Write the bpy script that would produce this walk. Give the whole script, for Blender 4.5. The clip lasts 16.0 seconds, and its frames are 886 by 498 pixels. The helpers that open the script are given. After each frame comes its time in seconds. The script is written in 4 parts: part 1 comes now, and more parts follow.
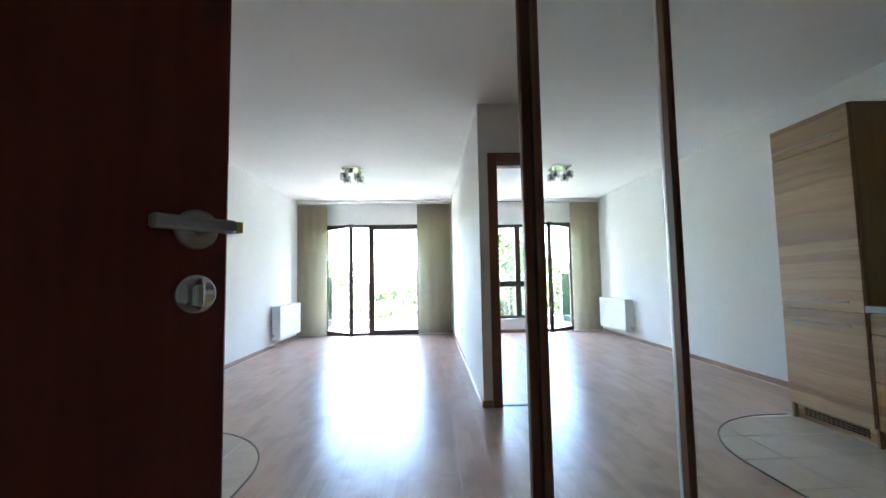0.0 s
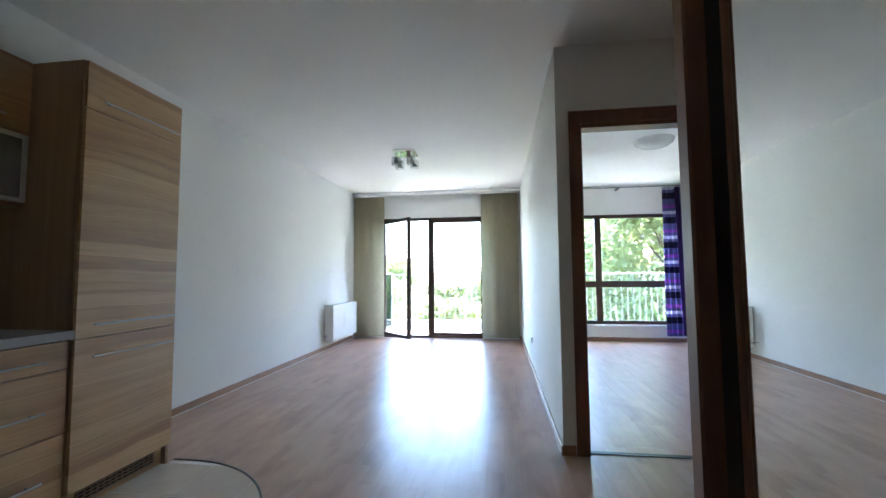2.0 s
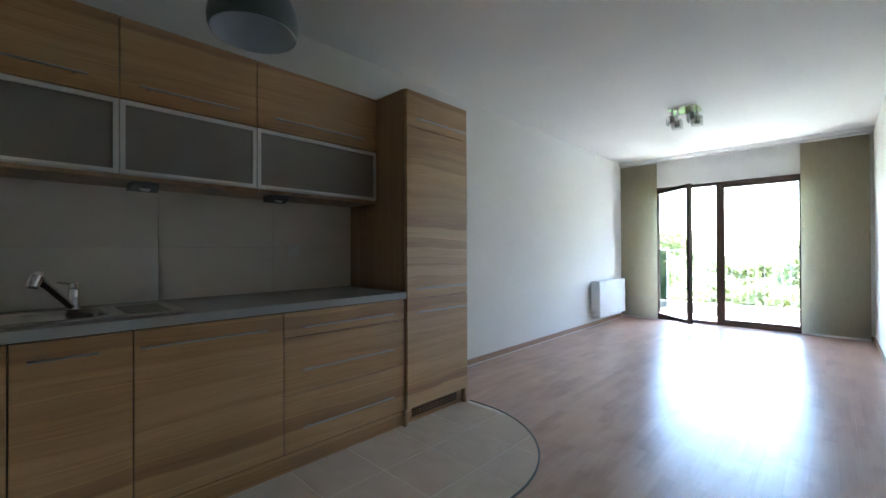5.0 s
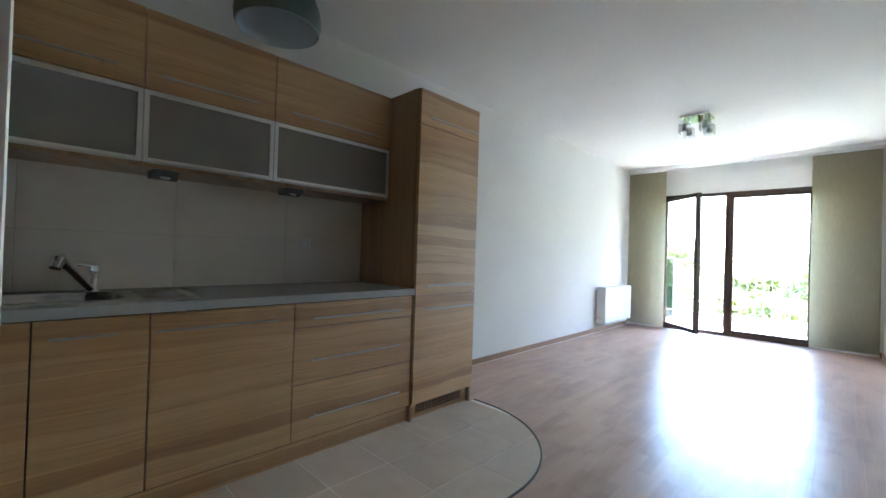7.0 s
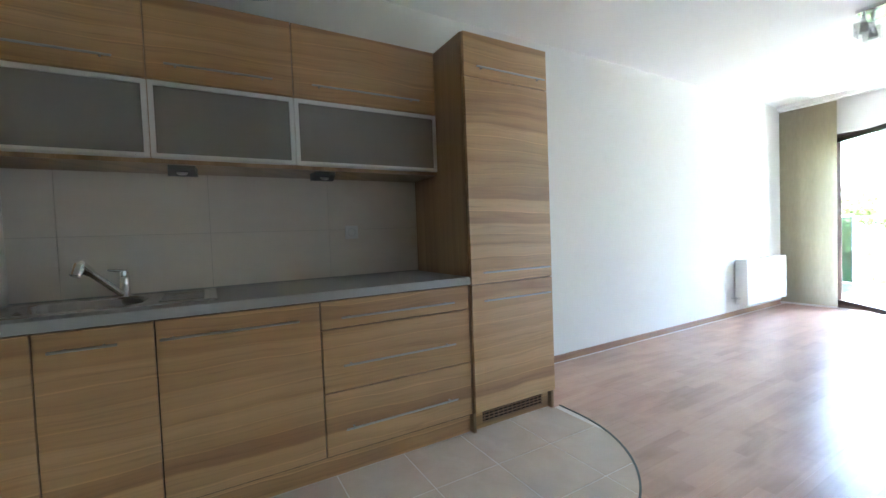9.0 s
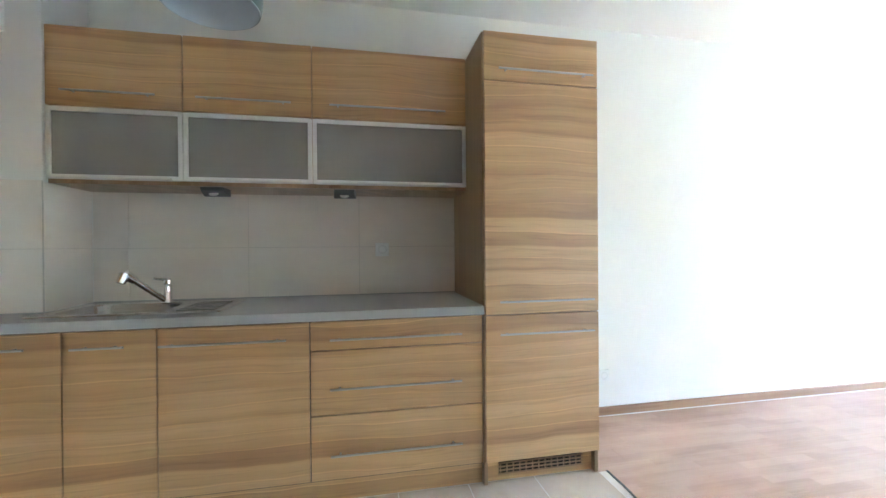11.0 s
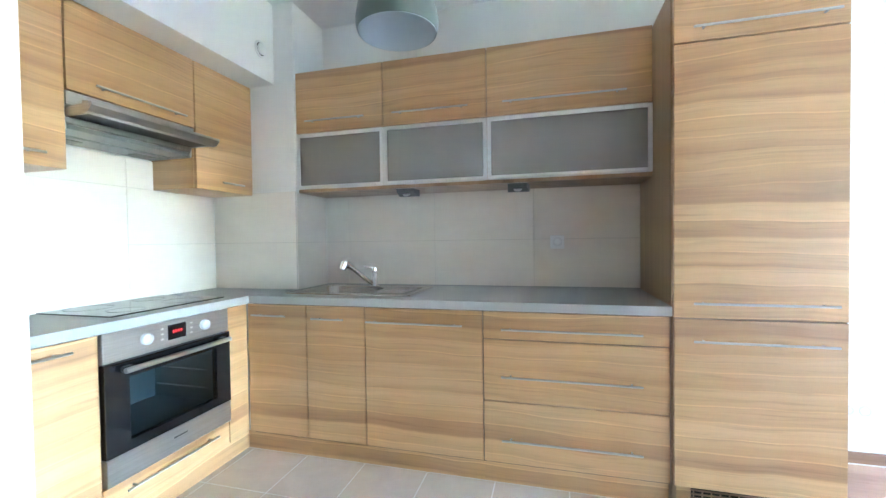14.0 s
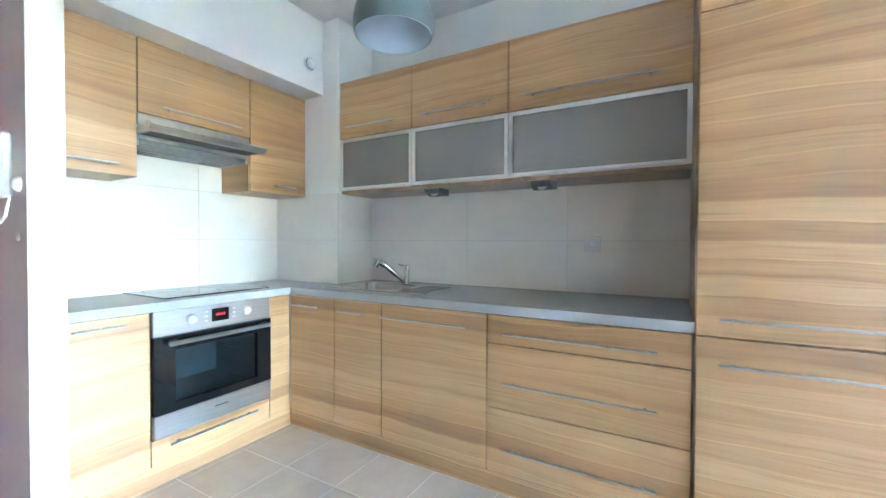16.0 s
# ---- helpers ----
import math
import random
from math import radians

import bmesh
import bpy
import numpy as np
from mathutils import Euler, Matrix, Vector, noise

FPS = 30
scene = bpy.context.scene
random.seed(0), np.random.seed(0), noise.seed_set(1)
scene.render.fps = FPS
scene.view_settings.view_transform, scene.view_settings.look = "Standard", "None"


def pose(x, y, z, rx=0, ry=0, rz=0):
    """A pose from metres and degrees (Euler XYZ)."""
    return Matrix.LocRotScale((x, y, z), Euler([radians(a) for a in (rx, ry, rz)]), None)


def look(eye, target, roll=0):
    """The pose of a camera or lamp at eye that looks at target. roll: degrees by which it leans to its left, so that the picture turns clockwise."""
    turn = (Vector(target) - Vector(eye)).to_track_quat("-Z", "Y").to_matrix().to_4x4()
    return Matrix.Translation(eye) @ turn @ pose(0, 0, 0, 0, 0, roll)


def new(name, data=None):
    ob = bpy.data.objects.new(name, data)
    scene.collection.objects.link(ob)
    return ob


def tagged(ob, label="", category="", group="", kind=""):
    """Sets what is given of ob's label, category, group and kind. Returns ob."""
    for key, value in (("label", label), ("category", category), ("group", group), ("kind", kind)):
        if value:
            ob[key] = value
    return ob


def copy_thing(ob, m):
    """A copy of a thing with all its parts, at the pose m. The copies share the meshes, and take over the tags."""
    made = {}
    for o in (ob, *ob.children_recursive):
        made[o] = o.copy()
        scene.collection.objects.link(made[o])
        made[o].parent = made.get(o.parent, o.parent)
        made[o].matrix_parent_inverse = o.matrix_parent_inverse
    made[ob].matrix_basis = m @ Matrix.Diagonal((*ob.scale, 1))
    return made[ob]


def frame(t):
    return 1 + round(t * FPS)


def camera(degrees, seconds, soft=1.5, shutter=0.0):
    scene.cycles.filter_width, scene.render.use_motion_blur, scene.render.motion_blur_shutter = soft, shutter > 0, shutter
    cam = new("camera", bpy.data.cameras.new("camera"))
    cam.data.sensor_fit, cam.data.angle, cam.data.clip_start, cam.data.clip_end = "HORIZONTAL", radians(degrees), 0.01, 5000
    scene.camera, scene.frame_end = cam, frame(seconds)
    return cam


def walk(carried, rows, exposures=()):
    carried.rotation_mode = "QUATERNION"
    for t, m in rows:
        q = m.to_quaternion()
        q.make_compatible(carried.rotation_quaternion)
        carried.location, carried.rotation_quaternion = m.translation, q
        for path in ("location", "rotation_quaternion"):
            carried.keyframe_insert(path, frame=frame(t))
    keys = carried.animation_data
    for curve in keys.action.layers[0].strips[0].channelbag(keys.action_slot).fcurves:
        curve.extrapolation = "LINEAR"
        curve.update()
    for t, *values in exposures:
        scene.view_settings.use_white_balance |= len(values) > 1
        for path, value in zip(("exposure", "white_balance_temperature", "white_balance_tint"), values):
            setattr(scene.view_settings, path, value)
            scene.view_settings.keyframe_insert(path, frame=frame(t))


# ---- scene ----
cam = camera(94.9, 16.0)
PATH = [
    (0, (-0.126, 1.765, 1.086), (-0.063, 3.759, 1.227), -1.0),
    (0.5, (-0.157, 1.973, 1.113), (0.045, 3.959, 1.233), -1.4),
    (1, (-0.121, 2.161, 1.104), (0.026, 4.151, 1.225), -1.4),
    (1.5, (-0.069, 2.381, 1.119), (-0.114, 4.374, 1.282), -0.5),
    (2, (-0.079, 2.561, 1.11), (-0.349, 4.538, 1.239), -0.4),
    (2.5, (-0.11, 2.695, 1.128), (-0.767, 4.581, 1.231), -1.4),
    (3, (-0.132, 2.743, 1.128), (-1.166, 4.455, 1.151), -2.8),
    (3.5, (-0.063, 2.699, 1.102), (-1.385, 4.2, 1.094), -1.9),
    (3.7, (-0.112, 2.716, 1.128), (-1.489, 4.165, 1.076), -1.9),
    (5.8, (-0.075, 2.406, 1.112), (-1.441, 3.867, 1.153), 1.8),
    (6, (-0.075, 2.405, 1.093), (-1.441, 3.865, 1.125), 2.8),
    (6.5, (-0.091, 2.424, 1.11), (-1.497, 3.846, 1.142), 2.6),
    (7, (-0.087, 2.473, 1.1), (-1.486, 3.902, 1.121), 1.8),
    (7.5, (-0.102, 2.6, 1.103), (-1.615, 3.908, 1.11), 0.8),
    (8, (-0.117, 2.718, 1.089), (-1.733, 3.897, 1.088), -2.4),
    (8.5, (-0.164, 2.878, 1.081), (-1.837, 3.973, 1.069), -3.0),
    (9, (-0.227, 3.016, 1.097), (-1.959, 4.014, 1.028), -2.2),
    (9.5, (-0.231, 3.179, 1.115), (-2.072, 3.961, 1.108), -3.0),
    (10, (-0.192, 3.356, 1.132), (-2.121, 3.884, 1.109), -2.5),
    (10.2, (-0.186, 3.432, 1.141), (-2.128, 3.912, 1.124), -1.9),
    (12.3, (-0.224, 3.823, 1.153), (-2.222, 3.914, 1.111), -0.0),
    (12.5, (-0.227, 3.829, 1.162), (-2.227, 3.809, 1.117), -0.1),
    (13, (-0.211, 3.799, 1.150), (-2.197, 3.562, 1.112), 0.1),
    (13.5, (-0.198, 3.769, 1.150), (-2.158, 3.373, 1.118), -0.5),
    (14, (-0.184, 3.747, 1.154), (-2.116, 3.231, 1.111), -0.8),
    (14.5, (-0.180, 3.772, 1.153), (-2.075, 3.133, 1.117), -1.1),
    (15, (-0.190, 3.901, 1.148), (-2.082, 3.257, 1.103), -1.8),
    (15.5, (-0.277, 4.032, 1.130), (-2.110, 3.236, 1.072), -1.3),
    (16, (-0.376, 4.171, 1.143), (-2.110, 3.175, 1.109), 0.2),
]
walk(cam, [(t, look(eye, target, roll)) for t, eye, target, roll in PATH], [(0.0, 5.77, 5800, 8), (1.5, 5.38, 5800, 8), (2.0, 5.26, 5800, 8), (2.5, 5.22, 5850, 8), (3.5, 5.12, 5850, 8), (7.0, 5.76, 5900, 8), (8.0, 5.82, 5900, 8), (8.5, 6.0, 5950, 8), (9.0, 6.38, 5950, 8), (10.0, 7.07, 6050, 9), (12.5, 7.52, 5850, 8), (13.0, 7.75, 5750, 8), (14.5, 7.97, 5400, 7), (16.0, 7.9, 5300, 7)])

# ---- light ----
world = bpy.data.worlds.new("sky")
scene.world = world
world.use_nodes = True
wn, wl = world.node_tree.nodes, world.node_tree.links
sky = wn.new("ShaderNodeTexSky")
sky.sky_type, sky.sun_disc = "NISHITA", False
sky.sun_elevation, sky.sun_rotation, sky.air_density, sky.dust_density = radians(68), radians(76), 1.0, 0.6
wl.new(sky.outputs[0], wn["Background"].inputs[0])
wn["Background"].inputs[1].default_value = 0.15
sun = new("sun", bpy.data.lights.new("sun", "SUN"))
sun.data.energy, sun.data.angle, sun.data.color = 2.6, radians(0.5), (1.0, 0.95, 0.88)
sun.matrix_world = look((3.6, 20.9, 9.3), (0.0, 20.0, 0.0))

for name, x0, x1, z0, z1 in (("balcony_opening", -2.20, -0.30, 0.0, 2.15), ("bedroom_opening", 0.95, 2.95, 0.27, 2.12)):
    portal = new(name, bpy.data.lights.new(name, "AREA"))
    portal.data.shape, portal.data.size, portal.data.size_y = "RECTANGLE", x1 - x0, z1 - z0
    portal.data.cycles.is_portal = True
    portal.matrix_world = look(((x0 + x1) / 2, 10.02, (z0 + z1) / 2), ((x0 + x1) / 2, 0.0, (z0 + z1) / 2))

# ---- materials ----


class Mat:
    """A small builder of node materials on object coordinates in metres."""

    def __init__(self, name, rough=0.5, metal=0.0, color=(0.5, 0.5, 0.5), **more):
        self.m = bpy.data.materials.new(name)
        self.m.use_nodes = True
        self.n, self.l = self.m.node_tree.nodes, self.m.node_tree.links
        self.b = self.n["Principled BSDF"]
        self.b.inputs["Base Color"].default_value = (*color, 1)
        self.b.inputs["Roughness"].default_value = rough
        self.b.inputs["Metallic"].default_value = metal
        for key, value in more.items():
            self.b.inputs[key.replace("_", " ")].default_value = value
        self.geo = self.n.new("ShaderNodeNewGeometry")

    def coords(self, scale=(1, 1, 1), shift=None):
        mp = self.n.new("ShaderNodeMapping")
        mp.inputs["Scale"].default_value = scale
        self.l.new(self.geo.outputs["Position"], mp.inputs["Vector"])
        if shift is not None:
            self.l.new(shift, mp.inputs["Location"])
        return mp.outputs[0]

    def noise(self, scale, vec, detail=4.0, rough=0.55, distort=0.0):
        t = self.n.new("ShaderNodeTexNoise")
        t.inputs["Scale"].default_value, t.inputs["Detail"].default_value = scale, detail
        t.inputs["Roughness"].default_value, t.inputs["Distortion"].default_value = rough, distort
        self.l.new(vec, t.inputs["Vector"])
        return t.outputs["Fac"]

    def ramp(self, fac, stops):
        r = self.n.new("ShaderNodeValToRGB")
        els = r.color_ramp.elements
        while len(els) < len(stops):
            els.new(0.5)
        for e, (p, c) in zip(els, stops):
            e.position, e.color = p, (*c, 1)
        self.l.new(fac, r.inputs[0])
        return r.outputs[0]

    def math(self, op, a, b):
        t = self.n.new("ShaderNodeMath")
        t.operation = op
        for i, v in enumerate((a, b)):
            if isinstance(v, (int, float)):
                t.inputs[i].default_value = v
            else:
                self.l.new(v, t.inputs[i])
        return t.outputs[0]

    def mix(self, fac, a, b, how="MIX"):
        t = self.n.new("ShaderNodeMix")
        t.data_type, t.blend_type = "RGBA", how
        for i, v in ((0, fac), (6, a), (7, b)):
            if isinstance(v, (int, float)):
                t.inputs[i].default_value = v
            elif isinstance(v, tuple):
                t.inputs[i].default_value = (*v, 1)
            else:
                self.l.new(v, t.inputs[i])
        return t.outputs[2]

    def color(self, c):
        self.l.new(c, self.b.inputs["Base Color"])
        return self

    def rough(self, fac, low, high):
        t = self.n.new("ShaderNodeMapRange")
        t.inputs[3].default_value, t.inputs[4].default_value = low, high
        self.l.new(fac, t.inputs[0])
        self.l.new(t.outputs[0], self.b.inputs["Roughness"])
        return self

    def bump(self, fac, strength, distance=0.002):
        t = self.n.new("ShaderNodeBump")
        t.inputs["Strength"].default_value, t.inputs["Distance"].default_value = strength, distance
        self.l.new(fac, t.inputs["Height"])
        self.l.new(t.outputs[0], self.b.inputs["Normal"])
        return self

    def random(self):
        return self.n.new("ShaderNodeObjectInfo").outputs["Random"]


def paint(name, color, grain=90.0):
    m = Mat(name, 0.75, color=color)
    big = m.noise(0.8, m.coords(), 3)
    c2 = tuple(c * 0.94 for c in color)
    m.color(m.ramp(big, [(0.3, c2), (0.7, color)]))
    return m.bump(m.noise(grain, m.coords(), 3), 0.12).m


def cabinet_wood(name, light, mid, dark, grain_axis):
    """Grain in uneven horizontal bands with pale seams, as on laminated fronts. grain_axis: the world axis along which it runs."""
    m = Mat(name, 0.42)
    stretch = {"y": (1.5, 1.0, 2.4), "x": (1.0, 1.5, 2.4), "z": (2.2, 2.2, 0.4)}[grain_axis]
    sep = m.n.new("ShaderNodeSeparateXYZ")
    m.l.new(m.geo.outputs["Position"], sep.inputs[0])
    if grain_axis == "z":
        across = m.math("ADD", sep.outputs[0], sep.outputs[1])
    else:
        across = sep.outputs[2]
    along = {"y": sep.outputs[1], "x": sep.outputs[0], "z": sep.outputs[2]}[grain_axis]
    own = m.random()
    warp = m.noise(1.0, m.coords(stretch), 3, 0.5)
    v = m.math("ADD", m.math("MULTIPLY", across, 15.0), m.math("MULTIPLY", warp, 1.7))
    cell, pos = m.math("FLOOR", v, 0.0), m.math("FRACT", v, 0.0)
    white = m.n.new("ShaderNodeTexWhiteNoise")
    white.noise_dimensions = "1D"
    m.l.new(cell, white.inputs["W"])
    slow = m.noise(1.0, m.coords(tuple(c * 1.7 for c in stretch)), 2)
    grain = m.n.new("ShaderNodeCombineXYZ")
    m.l.new(m.math("MULTIPLY", along, 2.2), grain.inputs[0])
    m.l.new(m.math("MULTIPLY", v, 5.5), grain.inputs[1])
    m.l.new(m.math("MULTIPLY", own, 0.6), grain.inputs[2])
    fine = m.noise(1.0, grain.outputs[0], 5, 0.65, 0.5)
    soft = m.n.new("ShaderNodeCombineXYZ")
    m.l.new(m.math("MULTIPLY", along, 1.5), soft.inputs[0])
    m.l.new(m.math("MULTIPLY", v, 1.9), soft.inputs[1])
    m.l.new(m.math("MULTIPLY", own, 0.5), soft.inputs[2])
    mid_grain = m.noise(1.0, soft.outputs[0], 3, 0.6, 0.7)
    tone = m.math("ADD", m.math("MULTIPLY", white.outputs["Value"], 0.36), m.math("ADD", m.math("MULTIPLY", slow, 0.28), m.math("MULTIPLY", pos, 0.17)))
    tone = m.math("ADD", tone, m.math("MULTIPLY", mid_grain, 0.38))
    base = m.ramp(tone, [(0.31, dark), (0.53, mid), (0.80, light)])
    veins = m.ramp(fine, [(0.28, (0.74, 0.69, 0.62)), (0.46, (0.97, 0.97, 0.96)), (0.60, (1.0, 1.0, 1.0)), (0.75, (1.10, 1.10, 1.10))])
    seam = m.ramp(pos, [(0.0, (1.26, 1.30, 1.36)), (0.045, (1.20, 1.22, 1.26)), (0.11, (1, 1, 1)), (0.86, (0.97, 0.96, 0.95)), (0.98, (0.88, 0.85, 0.81))])
    c = m.mix(1.0, m.mix(1.0, base, veins, "MULTIPLY"), seam, "MULTIPLY")
    m.b.inputs["Specular IOR Level"].default_value = 0.9
    m.b.inputs["Coat Weight"].default_value, m.b.inputs["Coat Roughness"].default_value, m.b.inputs["Coat IOR"].default_value = 0.6, 0.42, 1.6
    m.color(c).rough(fine, 0.38, 0.48)
    return m.bump(fine, 0.12, 0.001).m


M = {}
M["wall"] = paint("wall_paint", (0.88, 0.865, 0.825))
M["ceiling"] = paint("ceiling_paint", (0.87, 0.86, 0.83))
M["wood"] = cabinet_wood("cabinet_laminate", (0.67, 0.41, 0.185), (0.53, 0.298, 0.118), (0.36, 0.182, 0.064), "y")
M["wood_x"] = cabinet_wood("cabinet_laminate_oven_side", (0.67, 0.41, 0.185), (0.53, 0.298, 0.118), (0.36, 0.182, 0.064), "x")
# Front laminate in darker colours with upright grain, for sides and bodies.
M["wood_v"] = cabinet_wood("cabinet_laminate_darker", (0.44, 0.27, 0.135), (0.35, 0.205, 0.09), (0.26, 0.14, 0.058), "z")


def laminate():
    m = Mat("floor_laminate", 0.3)
    rnd = m.n.new("ShaderNodeTexWhiteNoise")
    brick = m.n.new("ShaderNodeTexBrick")
    rot = m.n.new("ShaderNodeMapping")
    rot.inputs["Rotation"].default_value = (0, 0, radians(90))
    m.l.new(m.geo.outputs["Position"], rot.inputs["Vector"])
    m.l.new(rot.outputs[0], brick.inputs["Vector"])
    for key, value in (("Scale", 1.0), ("Mortar Size", 0.0006), ("Brick Width", 0.43), ("Row Height", 0.0643), ("Bias", 0.0)):
        brick.inputs[key].default_value = value
    brick.inputs["Color1"].default_value, brick.inputs["Color2"].default_value = (0, 0, 0, 1), (1, 1, 1, 1)
    brick.inputs["Mortar"].default_value = (0.2, 0.2, 0.2, 1)
    fine = m.noise(1.0, m.coords((60, 3, 1)), 5, 0.6, 0.5)
    blot = m.noise(1.0, m.coords((5.0, 2.2, 1)), 3, 0.5, 0.8)
    tone = m.n.new("ShaderNodeSeparateColor")
    m.l.new(brick.outputs["Color"], tone.inputs[0])
    mixed = m.math("ADD", m.math("MULTIPLY", tone.outputs[0], 0.16), m.math("ADD", m.math("MULTIPLY", blot, 0.64), m.math("MULTIPLY", fine, 0.2)))
    m.n.remove(rnd)
    m.color(m.ramp(mixed, [(0.25, (0.30, 0.165, 0.105)), (0.5, (0.44, 0.272, 0.19)), (0.78, (0.54, 0.355, 0.255))]))
    m.rough(blot, 0.26, 0.36)
    return m.bump(fine, 0.06, 0.001).m


M["laminate"] = laminate()
m_ = Mat("floor_tile_glaze", 0.16)
r_ = m_.random()
n_ = m_.noise(6.0, m_.coords(), 5, 0.6, 0.5)
m_.color(m_.mix(m_.math("MULTIPLY", r_, 0.35), m_.ramp(n_, [(0.3, (0.56, 0.45, 0.345)), (0.7, (0.65, 0.535, 0.42))]), (0.60, 0.485, 0.375))).rough(n_, 0.08, 0.16)
M["tile"] = m_.bump(m_.noise(5.0, m_.coords(), 2), 0.05, 0.002).m
M["grout"] = paint("floor_grout", (0.72, 0.67, 0.60), 200)
m_ = Mat("wall_tile_glaze", 0.32)
n_ = m_.noise(3.0, m_.coords((1, 1, 2)), 5, 0.6)
m_.color(m_.ramp(n_, [(0.3, (0.79, 0.725, 0.645)), (0.7, (0.84, 0.78, 0.70))]))
M["wall_tile"] = m_.bump(n_, 0.05, 0.002).m
M["wall_grout"] = paint("wall_grout", (0.62, 0.575, 0.51), 200)
m_ = Mat("worktop_laminate", 0.38)
n_ = m_.noise(240.0, m_.coords(), 3)
m_.color(m_.ramp(n_, [(0.35, (0.30, 0.295, 0.28)), (0.55, (0.40, 0.395, 0.37)), (0.7, (0.48, 0.475, 0.45))]))
M["worktop"] = m_.bump(n_, 0.05, 0.001).m
M["worktop_edge"] = Mat("worktop_edge_band", 0.35, color=(0.43, 0.435, 0.43)).m
m_ = Mat("brushed_steel", 0.3, 1.0, (0.55, 0.55, 0.55))
n_ = m_.noise(1.0, m_.coords((6, 6, 300)), 3)
M["steel"] = m_.rough(n_, 0.24, 0.4).color(m_.ramp(n_, [(0.3, (0.48, 0.475, 0.46)), (0.7, (0.60, 0.595, 0.58))])).m
M["chrome"] = Mat("chrome", 0.08, 1.0, (0.8, 0.8, 0.8)).m
M["handle"] = Mat("satin_nickel", 0.30, 1.0, (0.58, 0.57, 0.54)).m
M["alu"] = Mat("aluminium_profile", 0.42, 0.85, (0.80, 0.80, 0.79)).m
M["filter"] = Mat("grease_filter_metal", 0.45, 0.9, (0.30, 0.31, 0.32)).m
M["black_glass"] = Mat("black_glass", 0.05, color=(0.008, 0.008, 0.009)).m
M["black"] = Mat("black_plastic", 0.35, color=(0.02, 0.02, 0.02)).m
M["dark"] = Mat("dark_gap", 0.9, color=(0.03, 0.022, 0.016)).m
M["white"] = Mat("white_enamel", 0.35, color=(0.78, 0.78, 0.76)).m
M["white_plastic"] = Mat("white_plastic", 0.4, color=(0.84, 0.84, 0.82)).m
M["grey_plastic"] = Mat("grey_plastic", 0.4, color=(0.16, 0.16, 0.16)).m


def stained(name, a, b, rough=0.4, axis=(30, 30, 1.5)):
    m = Mat(name, rough)
    n = m.noise(1.0, m.coords(axis), 5, 0.6, 0.5)
    return m.color(m.ramp(n, [(0.3, a), (0.7, b)])).bump(n, 0.1, 0.001).m


M["trim"] = stained("door_trim_wood", (0.17, 0.070, 0.036), (0.23, 0.10, 0.052))
M["stile"] = stained("wardrobe_stile_wood", (0.18, 0.065, 0.030), (0.27, 0.11, 0.05), 0.55)
M["stile_b"] = stained("wardrobe_stile_gloss", (0.14, 0.05, 0.022), (0.24, 0.095, 0.045), 0.2)
M["frame"] = stained("window_frame_brown", (0.055, 0.030, 0.020), (0.090, 0.048, 0.032), 0.35)
M["door"] = stained("entrance_door_veneer", (0.13, 0.020, 0.010), (0.19, 0.034, 0.017), 0.45)
M["door"].node_tree.nodes["Principled BSDF"].inputs["Specular IOR Level"].default_value = 0.3
M["base"] = stained("skirting_wood", (0.30, 0.17, 0.10), (0.40, 0.24, 0.15), 0.4, (2, 2, 60))
# Carcass colour darkened so the gaps between fronts carry painted shade.
M["gap_shade"] = stained("carcass_gap_shade", (0.07, 0.045, 0.025), (0.11, 0.07, 0.04), 0.7)
M["carcass"] = paint("grey_carcass_melamine", (0.74, 0.70, 0.64), 200)
M["mirror"] = Mat("mirror_silver", 0.0, 1.0, (0.86, 0.90, 0.88)).m


def glass(name, rough=0.0, tint=(1, 1, 1), see=0.92):
    """Thin pane: mostly clear, with Fresnel gloss."""
    m = Mat(name)
    m.n.remove(m.b)
    out = m.n["Material Output"]
    tr, gl, mx = m.n.new("ShaderNodeBsdfTransparent"), m.n.new("ShaderNodeBsdfGlossy"), m.n.new("ShaderNodeMixShader")
    lw = m.n.new("ShaderNodeLayerWeight")
    lw.inputs["Blend"].default_value = 0.5
    gloss = m.math("ADD", m.math("MULTIPLY", m.math("POWER", lw.outputs["Facing"], 5.0), 0.9), 0.04)
    tr.inputs[0].default_value = (*(t * see for t in tint), 1)
    gl.inputs["Roughness"].default_value = rough
    m.l.new(gloss, mx.inputs[0])
    m.l.new(tr.outputs[0], mx.inputs[1])
    m.l.new(gl.outputs[0], mx.inputs[2])
    m.l.new(mx.outputs[0], out.inputs[0])
    return m.m


M["glass"] = glass("window_glass", 0.0)


def frosted():
    m = Mat("frosted_glass")
    out = m.n["Material Output"]
    m.b.inputs["Base Color"].default_value = (0.66, 0.63, 0.575, 1)
    m.b.inputs["Roughness"].default_value = 0.35
    tr, mx = m.n.new("ShaderNodeBsdfTransparent"), m.n.new("ShaderNodeMixShader")
    tr.inputs[0].default_value = (0.88, 0.87, 0.85, 1)
    mx.inputs[0].default_value = 0.34
    m.l.new(tr.outputs[0], mx.inputs[1])
    m.l.new(m.b.outputs[0], mx.inputs[2])
    m.l.new(mx.outputs[0], out.inputs[0])
    return m.m


M["frosted"] = frosted()


